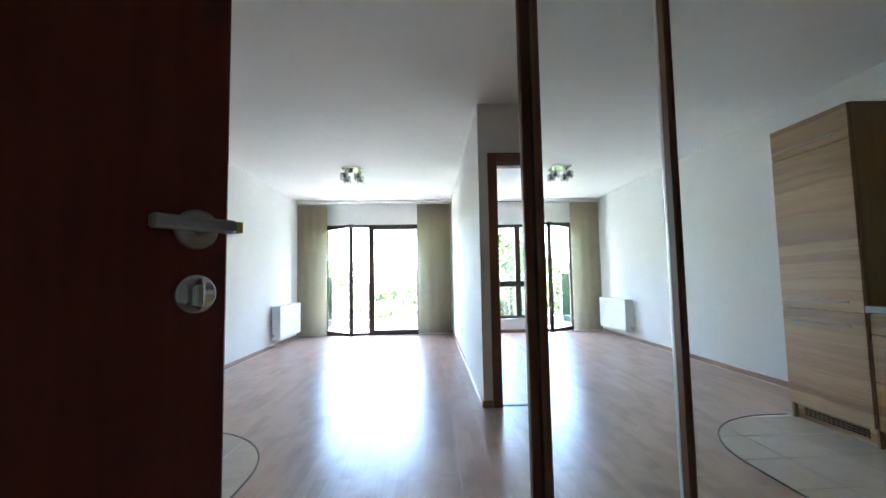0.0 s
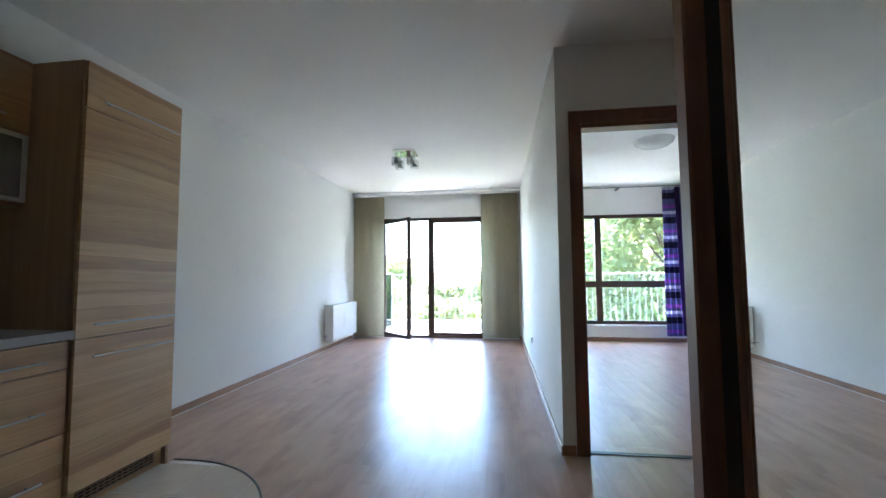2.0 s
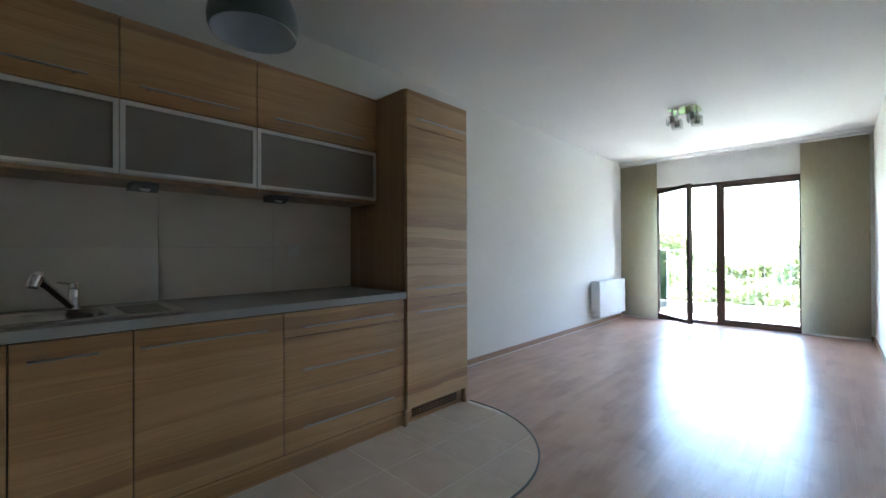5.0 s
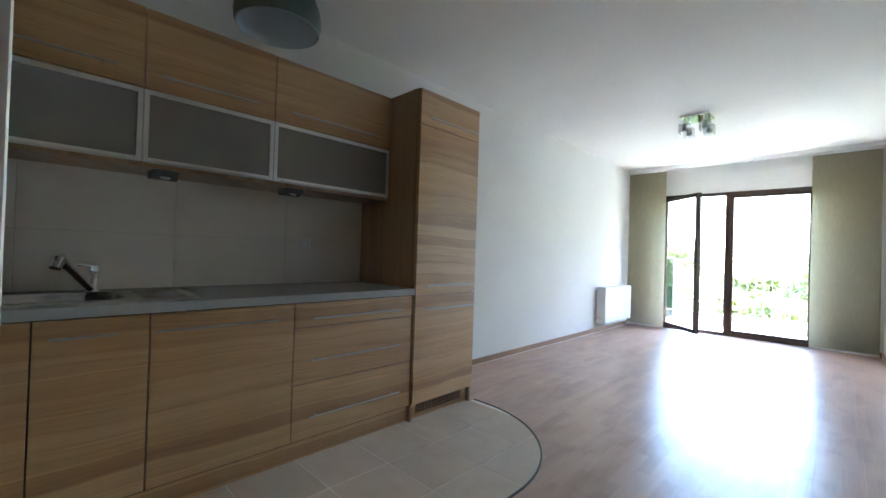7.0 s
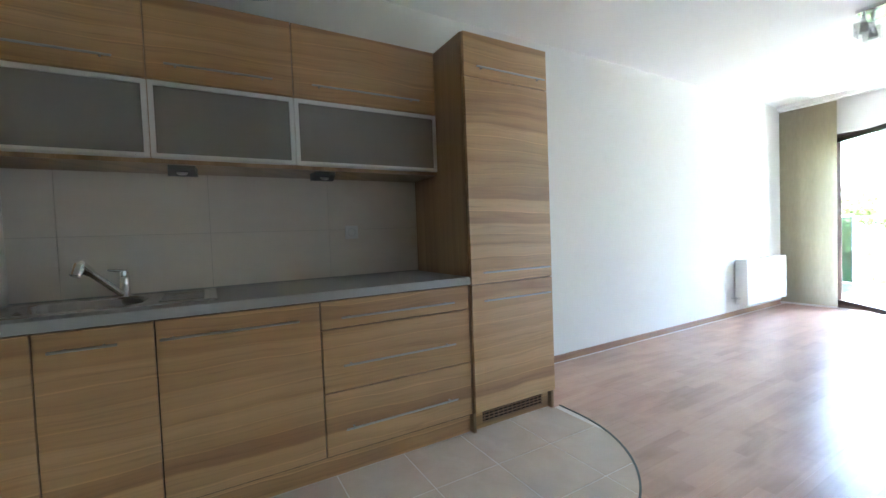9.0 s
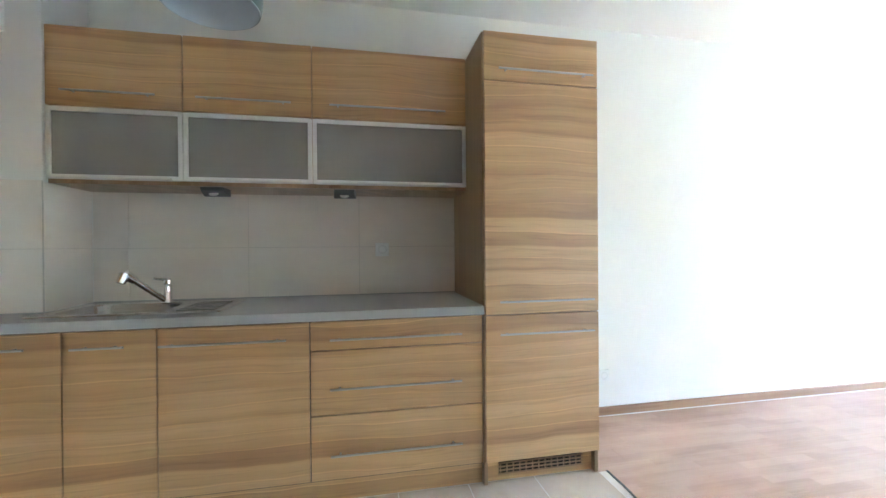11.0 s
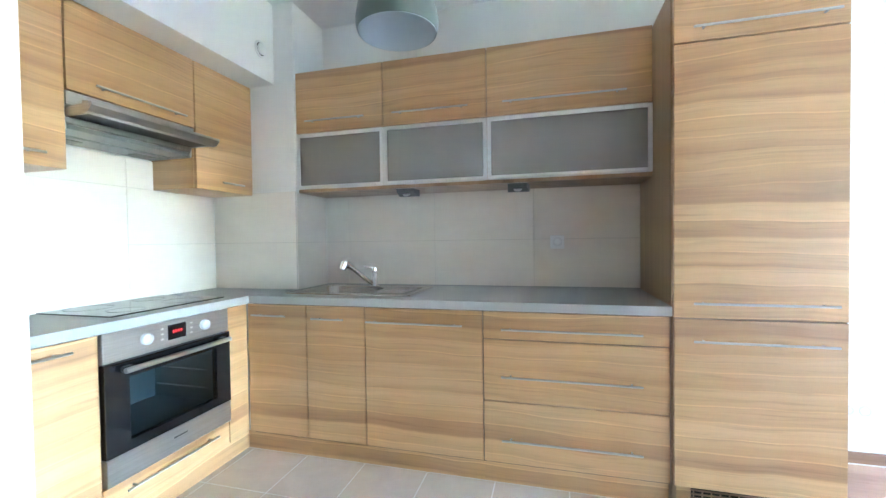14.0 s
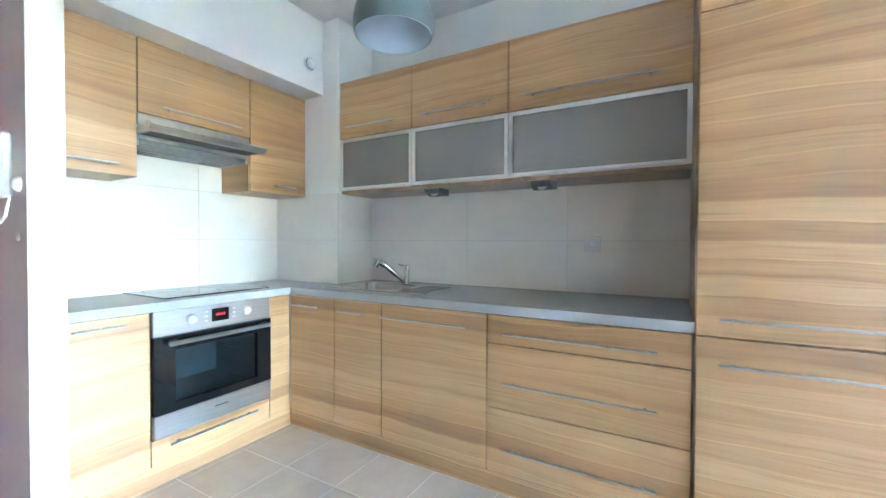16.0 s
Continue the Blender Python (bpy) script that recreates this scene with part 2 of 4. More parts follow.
def cloth(name, color, pass_through, weave=900.0):
    m = Mat(name, 0.9)
    out = m.n["Material Output"]
    n = m.noise(1.0, m.coords((weave, weave, weave * 0.4)), 2)
    n2 = m.noise(1.0, m.coords((40, 40, 9)), 4)
    c = m.ramp(m.math("ADD", m.math("MULTIPLY", n, 0.4), m.math("MULTIPLY", n2, 0.6)), [(0.3, tuple(v * 0.85 for v in color)), (0.7, color)])
    m.color(c)
    tl, mx = m.n.new("ShaderNodeBsdfTranslucent"), m.n.new("ShaderNodeMixShader")
    m.l.new(c, tl.inputs[0])
    mx.inputs[0].default_value = pass_through
    m.l.new(m.b.outputs[0], mx.inputs[1])
    m.l.new(tl.outputs[0], mx.inputs[2])
    m.l.new(mx.outputs[0], out.inputs[0])
    return m.m


M["panel_cloth"] = cloth("olive_panel_cloth", (0.55, 0.50, 0.355), 0.4)
M["purple"] = cloth("purple_cloth", (0.08, 0.035, 0.15), 0.25)
M["violet"] = cloth("violet_cloth", (0.36, 0.10, 0.48), 0.3)
M["navy"] = cloth("navy_cloth", (0.02, 0.015, 0.05), 0.1)
M["silver"] = cloth("silver_cloth", (0.65, 0.62, 0.75), 0.3)
M["bluegrey"] = cloth("slate_cloth", (0.16, 0.14, 0.34), 0.3)
M["shade_out"] = Mat("shade_lacquer", 0.35, color=(0.13, 0.17, 0.16)).m
M["shade_in"] = Mat("shade_inside_white", 0.22, color=(0.66, 0.74, 0.79)).m
M["bulb"] = Mat("opal_glass", 0.25, color=(0.8, 0.8, 0.78)).m
M["smoke"] = glass("lamp_cube_glass", 0.05, (1, 1, 1), 0.93)
M["plaster_out"] = paint("balcony_render", (0.40, 0.38, 0.345))
M["strip"] = Mat("edge_strip_metal", 0.45, 0.8, (0.10, 0.11, 0.11)).m
M["rail"] = Mat("railing_paint", 0.45, 0.0, (0.24, 0.25, 0.26)).m
m_ = Mat("leaves", 0.6)
r_ = m_.n.new("ShaderNodeNewGeometry").outputs["Random Per Island"]
M["leaf"] = m_.color(m_.ramp(r_, [(0.0, (0.065, 0.095, 0.035)), (0.5, (0.10, 0.128, 0.055)), (1.0, (0.14, 0.16, 0.08))])).m
tl_, mx_ = m_.n.new("ShaderNodeBsdfTranslucent"), m_.n.new("ShaderNodeMixShader")
tl_.inputs[0].default_value, mx_.inputs[0].default_value = (0.42, 0.45, 0.22, 1), 0.6
m_.l.new(m_.b.outputs[0], mx_.inputs[1])
m_.l.new(tl_.outputs[0], mx_.inputs[2])
m_.l.new(mx_.outputs[0], m_.n["Material Output"].inputs[0])
M["bark"] = stained("bark", (0.06, 0.045, 0.03), (0.14, 0.11, 0.08), 0.9)
m_ = Mat("meadow", 0.9)
M["grass"] = m_.color(m_.ramp(m_.noise(0.4, m_.coords(), 6), [(0.3, (0.04, 0.08, 0.02)), (0.7, (0.10, 0.14, 0.04))])).m
m_ = Mat("display_glow", 0.4, color=(0.05, 0.0, 0.0))
m_.b.inputs["Emission Color"].default_value, m_.b.inputs["Emission Strength"].default_value = (1.0, 0.03, 0.03, 1), 0.004
M["display"] = m_.m
M["enamel"] = Mat("oven_enamel", 0.35, color=(0.30, 0.33, 0.35)).m
M["knob"] = Mat("pale_satin_metal", 0.42, 0.3, (0.60, 0.61, 0.62)).m

# ---- helpers for shapes ----
BASE = {}


def thing(name, base, label="", category="", group="", kind=""):
    ob = new(name)
    ob.location = base
    ob.empty_display_size = 0.05
    BASE[ob] = Vector(base)
    return tagged(ob, label, category, group, kind)


def part(name, bm, material, parent=None, label="", smooth=False, kind="", category=""):
    """Links a bmesh, drawn in world places, as one mesh object under its thing or part."""
    me = bpy.data.meshes.new(name)
    off = BASE[parent] if parent is not None else Vector((0, 0, 0))
    if parent is not None:
        bmesh.ops.translate(bm, verts=bm.verts, vec=-off)
    if smooth:
        for f in bm.faces:
            f.smooth = True
    bm.to_mesh(me)
    bm.free()
    for m in material if isinstance(material, (list, tuple)) else [material]:
        me.materials.append(m)
    ob = new(name, me)
    ob.parent = parent
    BASE[ob] = off
    return tagged(ob, label, category, "", kind)


def box(bm, x0, x1, y0, y1, z0, z1, bevel=0.0, mat=0):
    m = Matrix.Translation(((x0 + x1) / 2, (y0 + y1) / 2, (z0 + z1) / 2)) @ Matrix.Diagonal((abs(x1 - x0), abs(y1 - y0), abs(z1 - z0), 1))
    r = bmesh.ops.create_cube(bm, size=1, matrix=m)
    faces = list({f for v in r["verts"] for f in v.link_faces})
    if mat:
        for f in faces:
            f.material_index = mat
    if bevel:
        edges = list({e for v in r["verts"] for e in v.link_edges})
        bmesh.ops.bevel(bm, geom=edges, offset=bevel, segments=1, affect="EDGES", material=-1)
    return bm


def boxes(*rows, bevel=0.0):
    bm = bmesh.new()
    for r in rows:
        box(bm, *r, bevel=bevel)
    return bm


def rod(bm, a, b, r0, r1=None, seg=12, caps=True):
    a, b = Vector(a), Vector(b)
    d = b - a
    m = Matrix.Translation((a + b) / 2) @ d.to_track_quat("Z", "Y").to_matrix().to_4x4()
    bmesh.ops.create_cone(bm, cap_ends=caps, segments=seg, radius1=r0, radius2=r0 if r1 is None else r1, depth=d.length, matrix=m)
    return bm


def lathe(bm, profile, centre, seg=32, axis="z"):
    """Turns (radius, height) pairs about an axis through centre."""
    rings = []
    for r, h in profile:
        ring = []
        for i in range(seg):
            a = 2 * math.pi * i / seg
            p = {"z": (r * math.cos(a), r * math.sin(a), h), "y": (r * math.cos(a), h, r * math.sin(a)), "x": (h, r * math.cos(a), r * math.sin(a))}[axis]
            ring.append(bm.verts.new(Vector(centre) + Vector(p)))
        rings.append(ring)
    for lo, hi in zip(rings, rings[1:]):
        for i in range(seg):
            bm.faces.new((lo[i], lo[(i + 1) % seg], hi[(i + 1) % seg], hi[i]))
    return bm


def tube(bm, pts, r, seg=8):
    for a, b in zip(pts, pts[1:]):
        rod(bm, a, b, r, seg=seg)
    return bm


def wall_with_holes(name, axis, at, thick, a0, a1, z0, z1, holes, mat, label):
    """A wall of solid blocks round its openings. axis: the one across it; holes: (a0, a1, z0, z1)."""
    bm = bmesh.new()
    cuts = sorted({a0, a1, *[h[0] for h in holes], *[h[1] for h in holes]})
    for lo, hi in zip(cuts, cuts[1:]):
        spans = [(z0, z1)]
        for h in holes:
            if h[0] < hi - 1e-6 and h[1] > lo + 1e-6:
                spans = [s for p, q in spans for s in ((p, min(q, h[2])), (max(p, h[3]), q)) if s[1] - s[0] > 1e-4]
        for p, q in spans:
            if axis == "y":
                box(bm, lo, hi, at, at + thick, p, q)
            else:
                box(bm, at, at + thick, lo, hi, p, q)
    bmesh.ops.remove_doubles(bm, verts=bm.verts, dist=1e-5)
    return part(name, bm, mat, None, label, kind="structure")


# ---- large structure ----
XL, XR, YW, YB, ZC = -2.68, 0.30, 9.74, 1.645, 2.60
XP0, XP1, YP = -0.914, -0.821, 2.45
YD = 5.22
wall_with_holes("wall_west", "x", XL - 0.2, 0.2, 0.3, YW + 0.3, -0.02, ZC, [], M["wall"], "smooth white painted wall of the kitchen and living room")
wall_with_holes("wall_north", "y", YW, 0.3, XL, 3.4, -0.02, ZC, [(-2.20, -0.30, 0.0, 2.15), (0.95, 2.95, 0.27, 2.12)], M["wall"], "white painted window wall with deep openings")
wall_with_holes("wall_living_room_east", "x", XR, 0.1, YD, YW, -0.02, ZC, [], M["wall"], "white painted partition between living room and bedroom")
wall_with_holes("wall_bedroom_south", "y", YD, 0.1, XR + 0.1, 3.4, -0.02, ZC, [(0.44, 1.26, -0.02, 2.08)], M["wall"], "white painted wall with the bedroom doorway")
wall_with_holes("wall_bedroom_east", "x", 3.08, 0.15, YD + 0.1, YW, -0.02, ZC, [], M["wall"], "white painted bedroom side wall")
wall_with_holes("wall_hall_east", "x", 1.45, 0.1, 0.3, YD, -0.02, ZC, [], M["wall"], "white painted hall wall")
wall_with_holes("wall_hall_south", "y", 0.3, 0.1, XL, 1.45, -0.02, ZC, [], M["wall"], "white painted wall at the end of the hall")
wall_with_holes("wall_kitchen_south", "y", YB - 0.1, 0.1, XL, XP0, -0.02, ZC, [], M["wall"], "white painted wall behind the oven run")
wall_with_holes("wall_hall_west", "x", XP0, XP1 - XP0, 0.4, YP, -0.02, ZC, [(0.95, 1.80, -0.02, 2.08)], M["wall"], "white painted short wall between hall and kitchen")
part("wall_column", boxes((XL, -2.345, YB, 2.252, 0, ZC), bevel=0.002), M["wall"], None, "white painted shaft in the kitchen corner", kind="structure")
part("wall_bulkhead", boxes((-2.345, XP0, YB, 2.115, 2.118, ZC), bevel=0.002), M["wall"], None, "white boxed duct under the ceiling above the oven run", kind="structure")
part("ceiling", boxes((XL - 0.2, 3.4, 0.3, YW + 0.3, ZC, ZC + 0.15)), M["ceiling"], None, "plain matt white ceiling", kind="structure")
floor = part("floor", boxes((XL, 3.08, 0.4, YW, -0.12, -0.012)), M["grout"], None, "floor slab under laminate and tiles", kind="structure")
part("stairwell_wall", boxes((-1.9, -1.8, 0.4, YB - 0.1, -0.02, ZC)), M["wall"], None, "plain white wall of the landing outside the flat", kind="structure")


# skirting boards
def skirting(name, x0, x1, y0, y1, label="low wooden skirting board"):
    b = part(name, boxes((x0, x1, y0, y1, 0, 0.06), bevel=0.004), M["base"], None, label, kind="structure")
    if x1 - x0 < 0.1 and x0 < -2:
        # White strip added for the gloss reflection where skirting meets floor.
        part("edge_bead", boxes((x1 + 0.0005, x1 + 0.0045, y0, y1, 0, 0.006), bevel=0.001), M["white"], b, "thin white strip standing in for a gloss reflection along the floor")


skirting("baseboard_west", XL, XL + 0.016, 4.835, YW)
skirting("baseboard_living_room_east", XR - 0.016, XR, YD - 0.016, YW)
skirting("baseboard_north", XL + 0.016, -2.20, YW - 0.016, YW)
skirting("baseboard_north_east", -0.30, XR - 0.016, YW - 0.016, YW)
skirting("baseboard_bedroom", XR + 0.1, 3.08, YW - 0.016, YW)
skirting("baseboard_bedroom_east", 3.064, 3.08, YD + 0.1, YW - 0.016)
part("baseboard_doorway", boxes((XR, 0.375, YD - 0.016, YD, 0, 0.06), bevel=0.004), M["base"], None, "short wooden skirting board beside the bedroom door", kind="structure")

# ---- bedroom door frame ----
fr = thing("door_1", (0.85, YD, 0), "brown wooden door lining of the open bedroom doorway", "door frame", kind="structure")
part("frame", boxes((0.38, 0.455, YD - 0.012, YD - 0.0005, 0, 2.16), (1.245, 1.32, YD - 0.012, YD - 0.0005, 0, 2.16), (0.455, 1.245, YD - 0.012, YD - 0.0005, 2.075, 2.16), bevel=0.003), M["trim"], fr)
part("lining", boxes((0.4405, 0.462, YD, YD + 0.1, 0, 2.07), (1.238, 1.2595, YD, YD + 0.1, 0, 2.07), (0.462, 1.238, YD, YD + 0.1, 2.05, 2.0795), bevel=0.002), M["trim"], fr)
part("threshold", boxes((0.462, 1.238, YD + 0.03, YD + 0.07, 0.0, 0.005)), M["strip"], fr, "thin dark metal threshold strip")

# ---- balcony door and fixed window ----
YF = YW + 0.03


def glazing(parent, name, x0, x1, y, z0, z1, w=0.07, mat=None):
    """A sash: four rails and a pane."""
    sash = part(name, boxes((x0, x0 + w, y, y + 0.06, z0, z1), (x1 - w, x1, y, y + 0.06, z0, z1), (x0 + w, x1 - w, y + 0.001, y + 0.06, z0, z0 + w), (x0 + w, x1 - w, y + 0.001, y + 0.06, z1 - w, z1), bevel=0.004), M["frame"], parent, "dark brown sash")
    pane = part("pane", boxes((x0 + w, x1 - w, y + 0.026, y + 0.032, z0 + w, z1 - w)), M["glass"], sash, "clear glass")
    pane.visible_shadow = False
    return sash


win = thing("window_1", (-1.25, YF, 0), "dark brown balcony door and fixed glazing", "window", kind="structure")
part("window_frame", boxes((-2.20, -2.15, YF, YF + 0.07, 0, 2.15), (-0.35, -0.30, YF, YF + 0.07, 0, 2.15), (-2.15, -0.35, YF, YF + 0.07, 2.10, 2.15), (-2.15, -0.35, YF, YF + 0.07, 0, 0.05), (-1.335, -1.275, YF, YF + 0.07, 0.05, 2.10), bevel=0.004), M["frame"], win)
glazing(win, "fixed_sash", -1.275, -0.35, YF + 0.004, 0.05, 2.10, 0.045)
leaf = thing("balcony_door", (-2.19, YF, 0.05), "open dark brown glazed balcony door leaf", "door")
s = glazing(leaf, "sash", -2.19, -1.36, YF, 0.055, 2.095, 0.055)
part("handle", rod(rod(bmesh.new(), (-1.395, YF, 1.05), (-1.395, YF - 0.045, 1.05), 0.008), (-1.395, YF - 0.046, 1.05), (-1.51, YF - 0.046, 1.05), 0.008), M["handle"], leaf, "brushed metal handle")
leaf.rotation_euler = (0, 0, radians(-42))

win2 = thing("window_2", (1.95, YF, 0), "dark brown bedroom window in four lights", "window", kind="structure")
part("window_frame", boxes((0.95, 1.0, YF, YF + 0.07, 0.27, 2.12), (2.90, 2.95, YF, YF + 0.07, 0.27, 2.12), (1.0, 2.90, YF, YF + 0.07, 2.06, 2.12), (1.0, 2.90, YF, YF + 0.07, 0.27, 0.33), (1.0, 2.90, YF, YF + 0.07, 0.885, 0.995), (1.55, 1.655, YF, YF + 0.07, 0.33, 0.885), (1.55, 1.655, YF, YF + 0.07, 0.995, 2.06), bevel=0.004), M["frame"], win2)
for x0, x1 in ((1.0, 1.55), (1.655, 2.90)):
    for z0, z1 in ((0.33, 0.885), (0.995, 2.06)):
        p = part("pane", boxes((x0, x1, YF + 0.03, YF + 0.036, z0, z1)), M["glass"], win2, "clear glass")
        p.visible_shadow = False
part("window_sill", boxes((0.92, 2.98, YW - 0.04, YF, 0.235, 0.268), bevel=0.004), M["white"], win2, "white window sill")


# ---- panel curtains ----
def panel_curtain(x0, x1, y, label):
    c = thing("panel_curtain", ((x0 + x1) / 2, y, 0.03), label, "curtain", "panel curtains")
    bm = bmesh.new()
    n = 40
    cols = []
    for i in range(n + 1):
        x = x0 + (x1 - x0) * i / n
        w = 0.004 * math.sin(i * 0.55)
        cols.append([bm.verts.new((x, y + w * (1 - 0.4 * k), 0.045 + k * 2.475)) for k in (0, 0.33, 0.66, 1)])
    for a, b in zip(cols, cols[1:]):
        for k in range(3):
            bm.faces.new((a[k], b[k], b[k + 1], a[k + 1]))
    bmesh.ops.solidify(bm, geom=bm.faces[:], thickness=0.0015)
    part("cloth", bm, M["panel_cloth"], c, "olive beige cloth", smooth=True)
    part("weight_bar", boxes((x0, x1, y - 0.006, y + 0.006, 0.022, 0.045), bevel=0.002), M["alu"], c, "thin metal weight bar")
    part("carrier", boxes((x0, x1, y - 0.006, y + 0.006, 2.52, 2.545), bevel=0.002), M["alu"], c, "thin metal carrier rail")
    return c


panel_curtain(-2.66, -2.095, 9.58, "olive beige panel curtain hanging beside the open balcony door")
panel_curtain(-0.37, 0.26, 9.60, "wide olive beige panel curtain hanging beside the fixed glazing")
track = thing("curtain_track", (-1.2, 9.6, 2.55), "slim aluminium three-channel curtain track under the ceiling", "curtain rail")
part("rail", boxes((XL + 0.005, XR - 0.005, 9.55, 9.575, 2.55, 2.5995), (XL + 0.005, XR - 0.005, 9.588, 9.612, 2.55, 2.5995), (XL + 0.005, XR - 0.005, 9.625, 9.65, 2.55, 2.5995), bevel=0.002), M["alu"], track)

# ---- radiator ----
rad = thing("radiator", (XL, 8.95, 0.17), "white enamelled flat panel radiator on the wall", "radiator")
RX, RY0, RY1 = -2.52, 8.38, 9.36
part("front_panel", boxes((RX - 0.02, RX, RY0, RY1, 0.145, 0.675), bevel=0.006), M["white"], rad)
part("rear_panel", boxes((XL + 0.03, XL + 0.045, RY0, RY1, 0.155, 0.665), bevel=0.004), M["white"], rad)
for y in (RY0 - 0.016, RY1 + 0.001):
    part("side_cover", boxes((XL + 0.03, RX - 0.003, y, y + 0.015, 0.145, 0.675), bevel=0.003), M["white"], rad)
part("grille", boxes((XL + 0.046, RX - 0.021, RY0, RY1, 0.66, 0.671), bevel=0.002), M["white"], rad)
for y in (8.6, 9.1):
    part("bracket", boxes((XL, XL + 0.03, y, y + 0.03, 0.25, 0.6)), M["white"], rad)
part("valve", rod(rod(bmesh.new(), (XL + 0.07, RY0 - 0.07, 0.22), (XL + 0.07, RY0 - 0.016, 0.22), 0.016), (XL, RY0 - 0.05, 0.22), (XL + 0.07, RY0 - 0.05, 0.22), 0.008), M["chrome"], rad, "small chrome valve")

# ---- ceiling spot lamp ----
spot = thing("ceiling_lamp", (-1.17, 7.27, ZC), "chrome ceiling lamp with four glass cube shades", "ceiling lamp")
part("plate", boxes((-1.30, -1.04, 7.14, 7.40, ZC - 0.03, ZC), bevel=0.005), M["chrome"], spot, "square chrome plate")
for sx in (-1, 1):
    for sy in (-1, 1):
        cx, cy = -1.17 + sx * 0.092, 7.27 + sy * 0.092
        part("stem", rod(bmesh.new(), (cx, cy, ZC - 0.03), (cx, cy, ZC - 0.091), 0.012), M["chrome"], spot)
        sh = part("shade", boxes((cx - 0.046, cx + 0.046, cy - 0.046, cy - 0.042, ZC - 0.185, ZC - 0.095), (cx - 0.046, cx + 0.046, cy + 0.042, cy + 0.046, ZC - 0.185, ZC - 0.095), (cx - 0.046, cx - 0.042, cy - 0.042, cy + 0.042, ZC - 0.185, ZC - 0.095), (cx + 0.042, cx + 0.046, cy - 0.042, cy + 0.042, ZC - 0.185, ZC - 0.095), (cx - 0.046, cx + 0.046, cy - 0.046, cy + 0.046, ZC - 0.095, ZC - 0.091)), M["smoke"], spot, "clear glass cube")
        part("socket", rod(bmesh.new(), (cx, cy, ZC - 0.095), (cx, cy, ZC - 0.165), 0.02, 0.028), M["grey_plastic"], spot, "dark lamp socket")

# ---- bedroom ceiling lamp and curtain ----
bl = thing("bedroom_ceiling_lamp", (1.66, 7.3, ZC), "round frosted bowl lamp on the bedroom ceiling", "ceiling lamp")
part("shade", lathe(bmesh.new(), [(0.001, -0.09), (0.08, -0.085), (0.15, -0.065), (0.20, -0.03), (0.21, 0.0)], (1.66, 7.3, ZC), 32), M["bulb"], bl, smooth=True)
cur = thing("striped_curtain", (2.7, 9.5, 0.2), "gathered purple curtain with violet, navy and silver stripes", "curtain")
bm = bmesh.new()
cols, zs = [], [0.12 + 2.4 * k / 48 for k in range(49)]
for i in range(61):
    u = i / 60
    cols.append([bm.verts.new((2.56 + 0.42 * u * (1.05 - 0.25 * abs(z - 0.3) / 2.2), 9.52 + 0.035 * math.sin(u * 34 + 0.5 * math.sin(z * 2)), z)) for z in zs])
for i, (a, b) in enumerate(zip(cols, cols[1:])):
    for k in range(48):
        f = bm.faces.new((a[k], b[k], b[k + 1], a[k + 1]))
        f.material_index = ((1, 4, 2, 3)[(k // 2) % 4] if k % 2 or (k // 2) % 4 == 2 else 4) if i < 34 else 0
bmesh.ops.solidify(bm, geom=bm.faces[:], thickness=0.002)
part("cloth", bm, [M["purple"], M["violet"], M["navy"], M["silver"], M["bluegrey"]], cur, smooth=True)
rodt = thing("curtain_rod", (1.8, 9.55, 2.52), "thin metal curtain rod over the bedroom window", "curtain rail")
part("rod", rod(bmesh.new(), (0.6, 9.52, 2.535), (3.05, 9.52, 2.535), 0.010), M["rail"], rodt)
for x in (0.9, 1.9, 2.9):
    part("bracket", boxes((x, x + 0.02, 9.53, YW, 2.52, 2.55)), M["rail"], rodt)

# ---- mirrored wardrobe ----
XM = 0.260
ward = thing("sliding_wardrobe", (0.55, 1.9, 0), "built-in wardrobe with mirrored sliding doors and brown stiles", "wardrobe")
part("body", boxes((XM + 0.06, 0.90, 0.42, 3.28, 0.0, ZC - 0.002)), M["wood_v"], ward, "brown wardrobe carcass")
part("end_post", boxes((XM - 0.038, XM + 0.058, 3.24, 3.28, 0.0, ZC - 0.002), bevel=0.004), M["stile"], ward, "brown wood-look end post")
part("groove", boxes((XM - 0.006, XM + 0.055, 3.2, 3.2395, 0.0, ZC - 0.002)), M["dark"], ward, "dark brush seal")
part("track", boxes((XM - 0.02, XM + 0.055, 0.42, 3.1995, 0.0, 0.02), bevel=0.003), M["stile"], ward, "brown bottom track")
part("top_track", boxes((XM - 0.02, XM + 0.055, 0.42, 3.1995, ZC - 0.05, ZC - 0.002), bevel=0.003), M["stile"], ward, "brown top track")
for y0, y1 in ((2.401, 3.199), (1.645, 2.400), (0.895, 1.644)):
    hi = 0.008 if y1 > 3 else 0.022
    d = part("mirror_door", boxes((XM, XM + 0.004, y0 + 0.011, y1 - hi, 0.035, ZC - 0.065)), M["mirror"], ward, "tall mirrored sliding door")
    # Bright highlight along the stile, built in as a pale strip.
    part("stile", boxes((XM - 0.004, XM + 0.02, y0, y0 + 0.0105, 0.024, ZC - 0.052), bevel=0.002), M["alu"], d, "pale strip standing in for the highlight on the stile")
    part("stile", boxes((XM - 0.006, XM + 0.02, y1 - hi + 0.0005, y1, 0.024, ZC - 0.052), bevel=0.003), M["stile"], d, "brown wood-look stile")

# ---- entrance door ----
DA = math.degrees(math.atan2(2.36 - 1.83, -0.418 + 0.80))
DL = math.hypot(0.382, 0.53)
ent = thing("entrance_door", (-0.80, 1.83, 0), "open red-brown entrance door with steel lever handle and lock", "door")


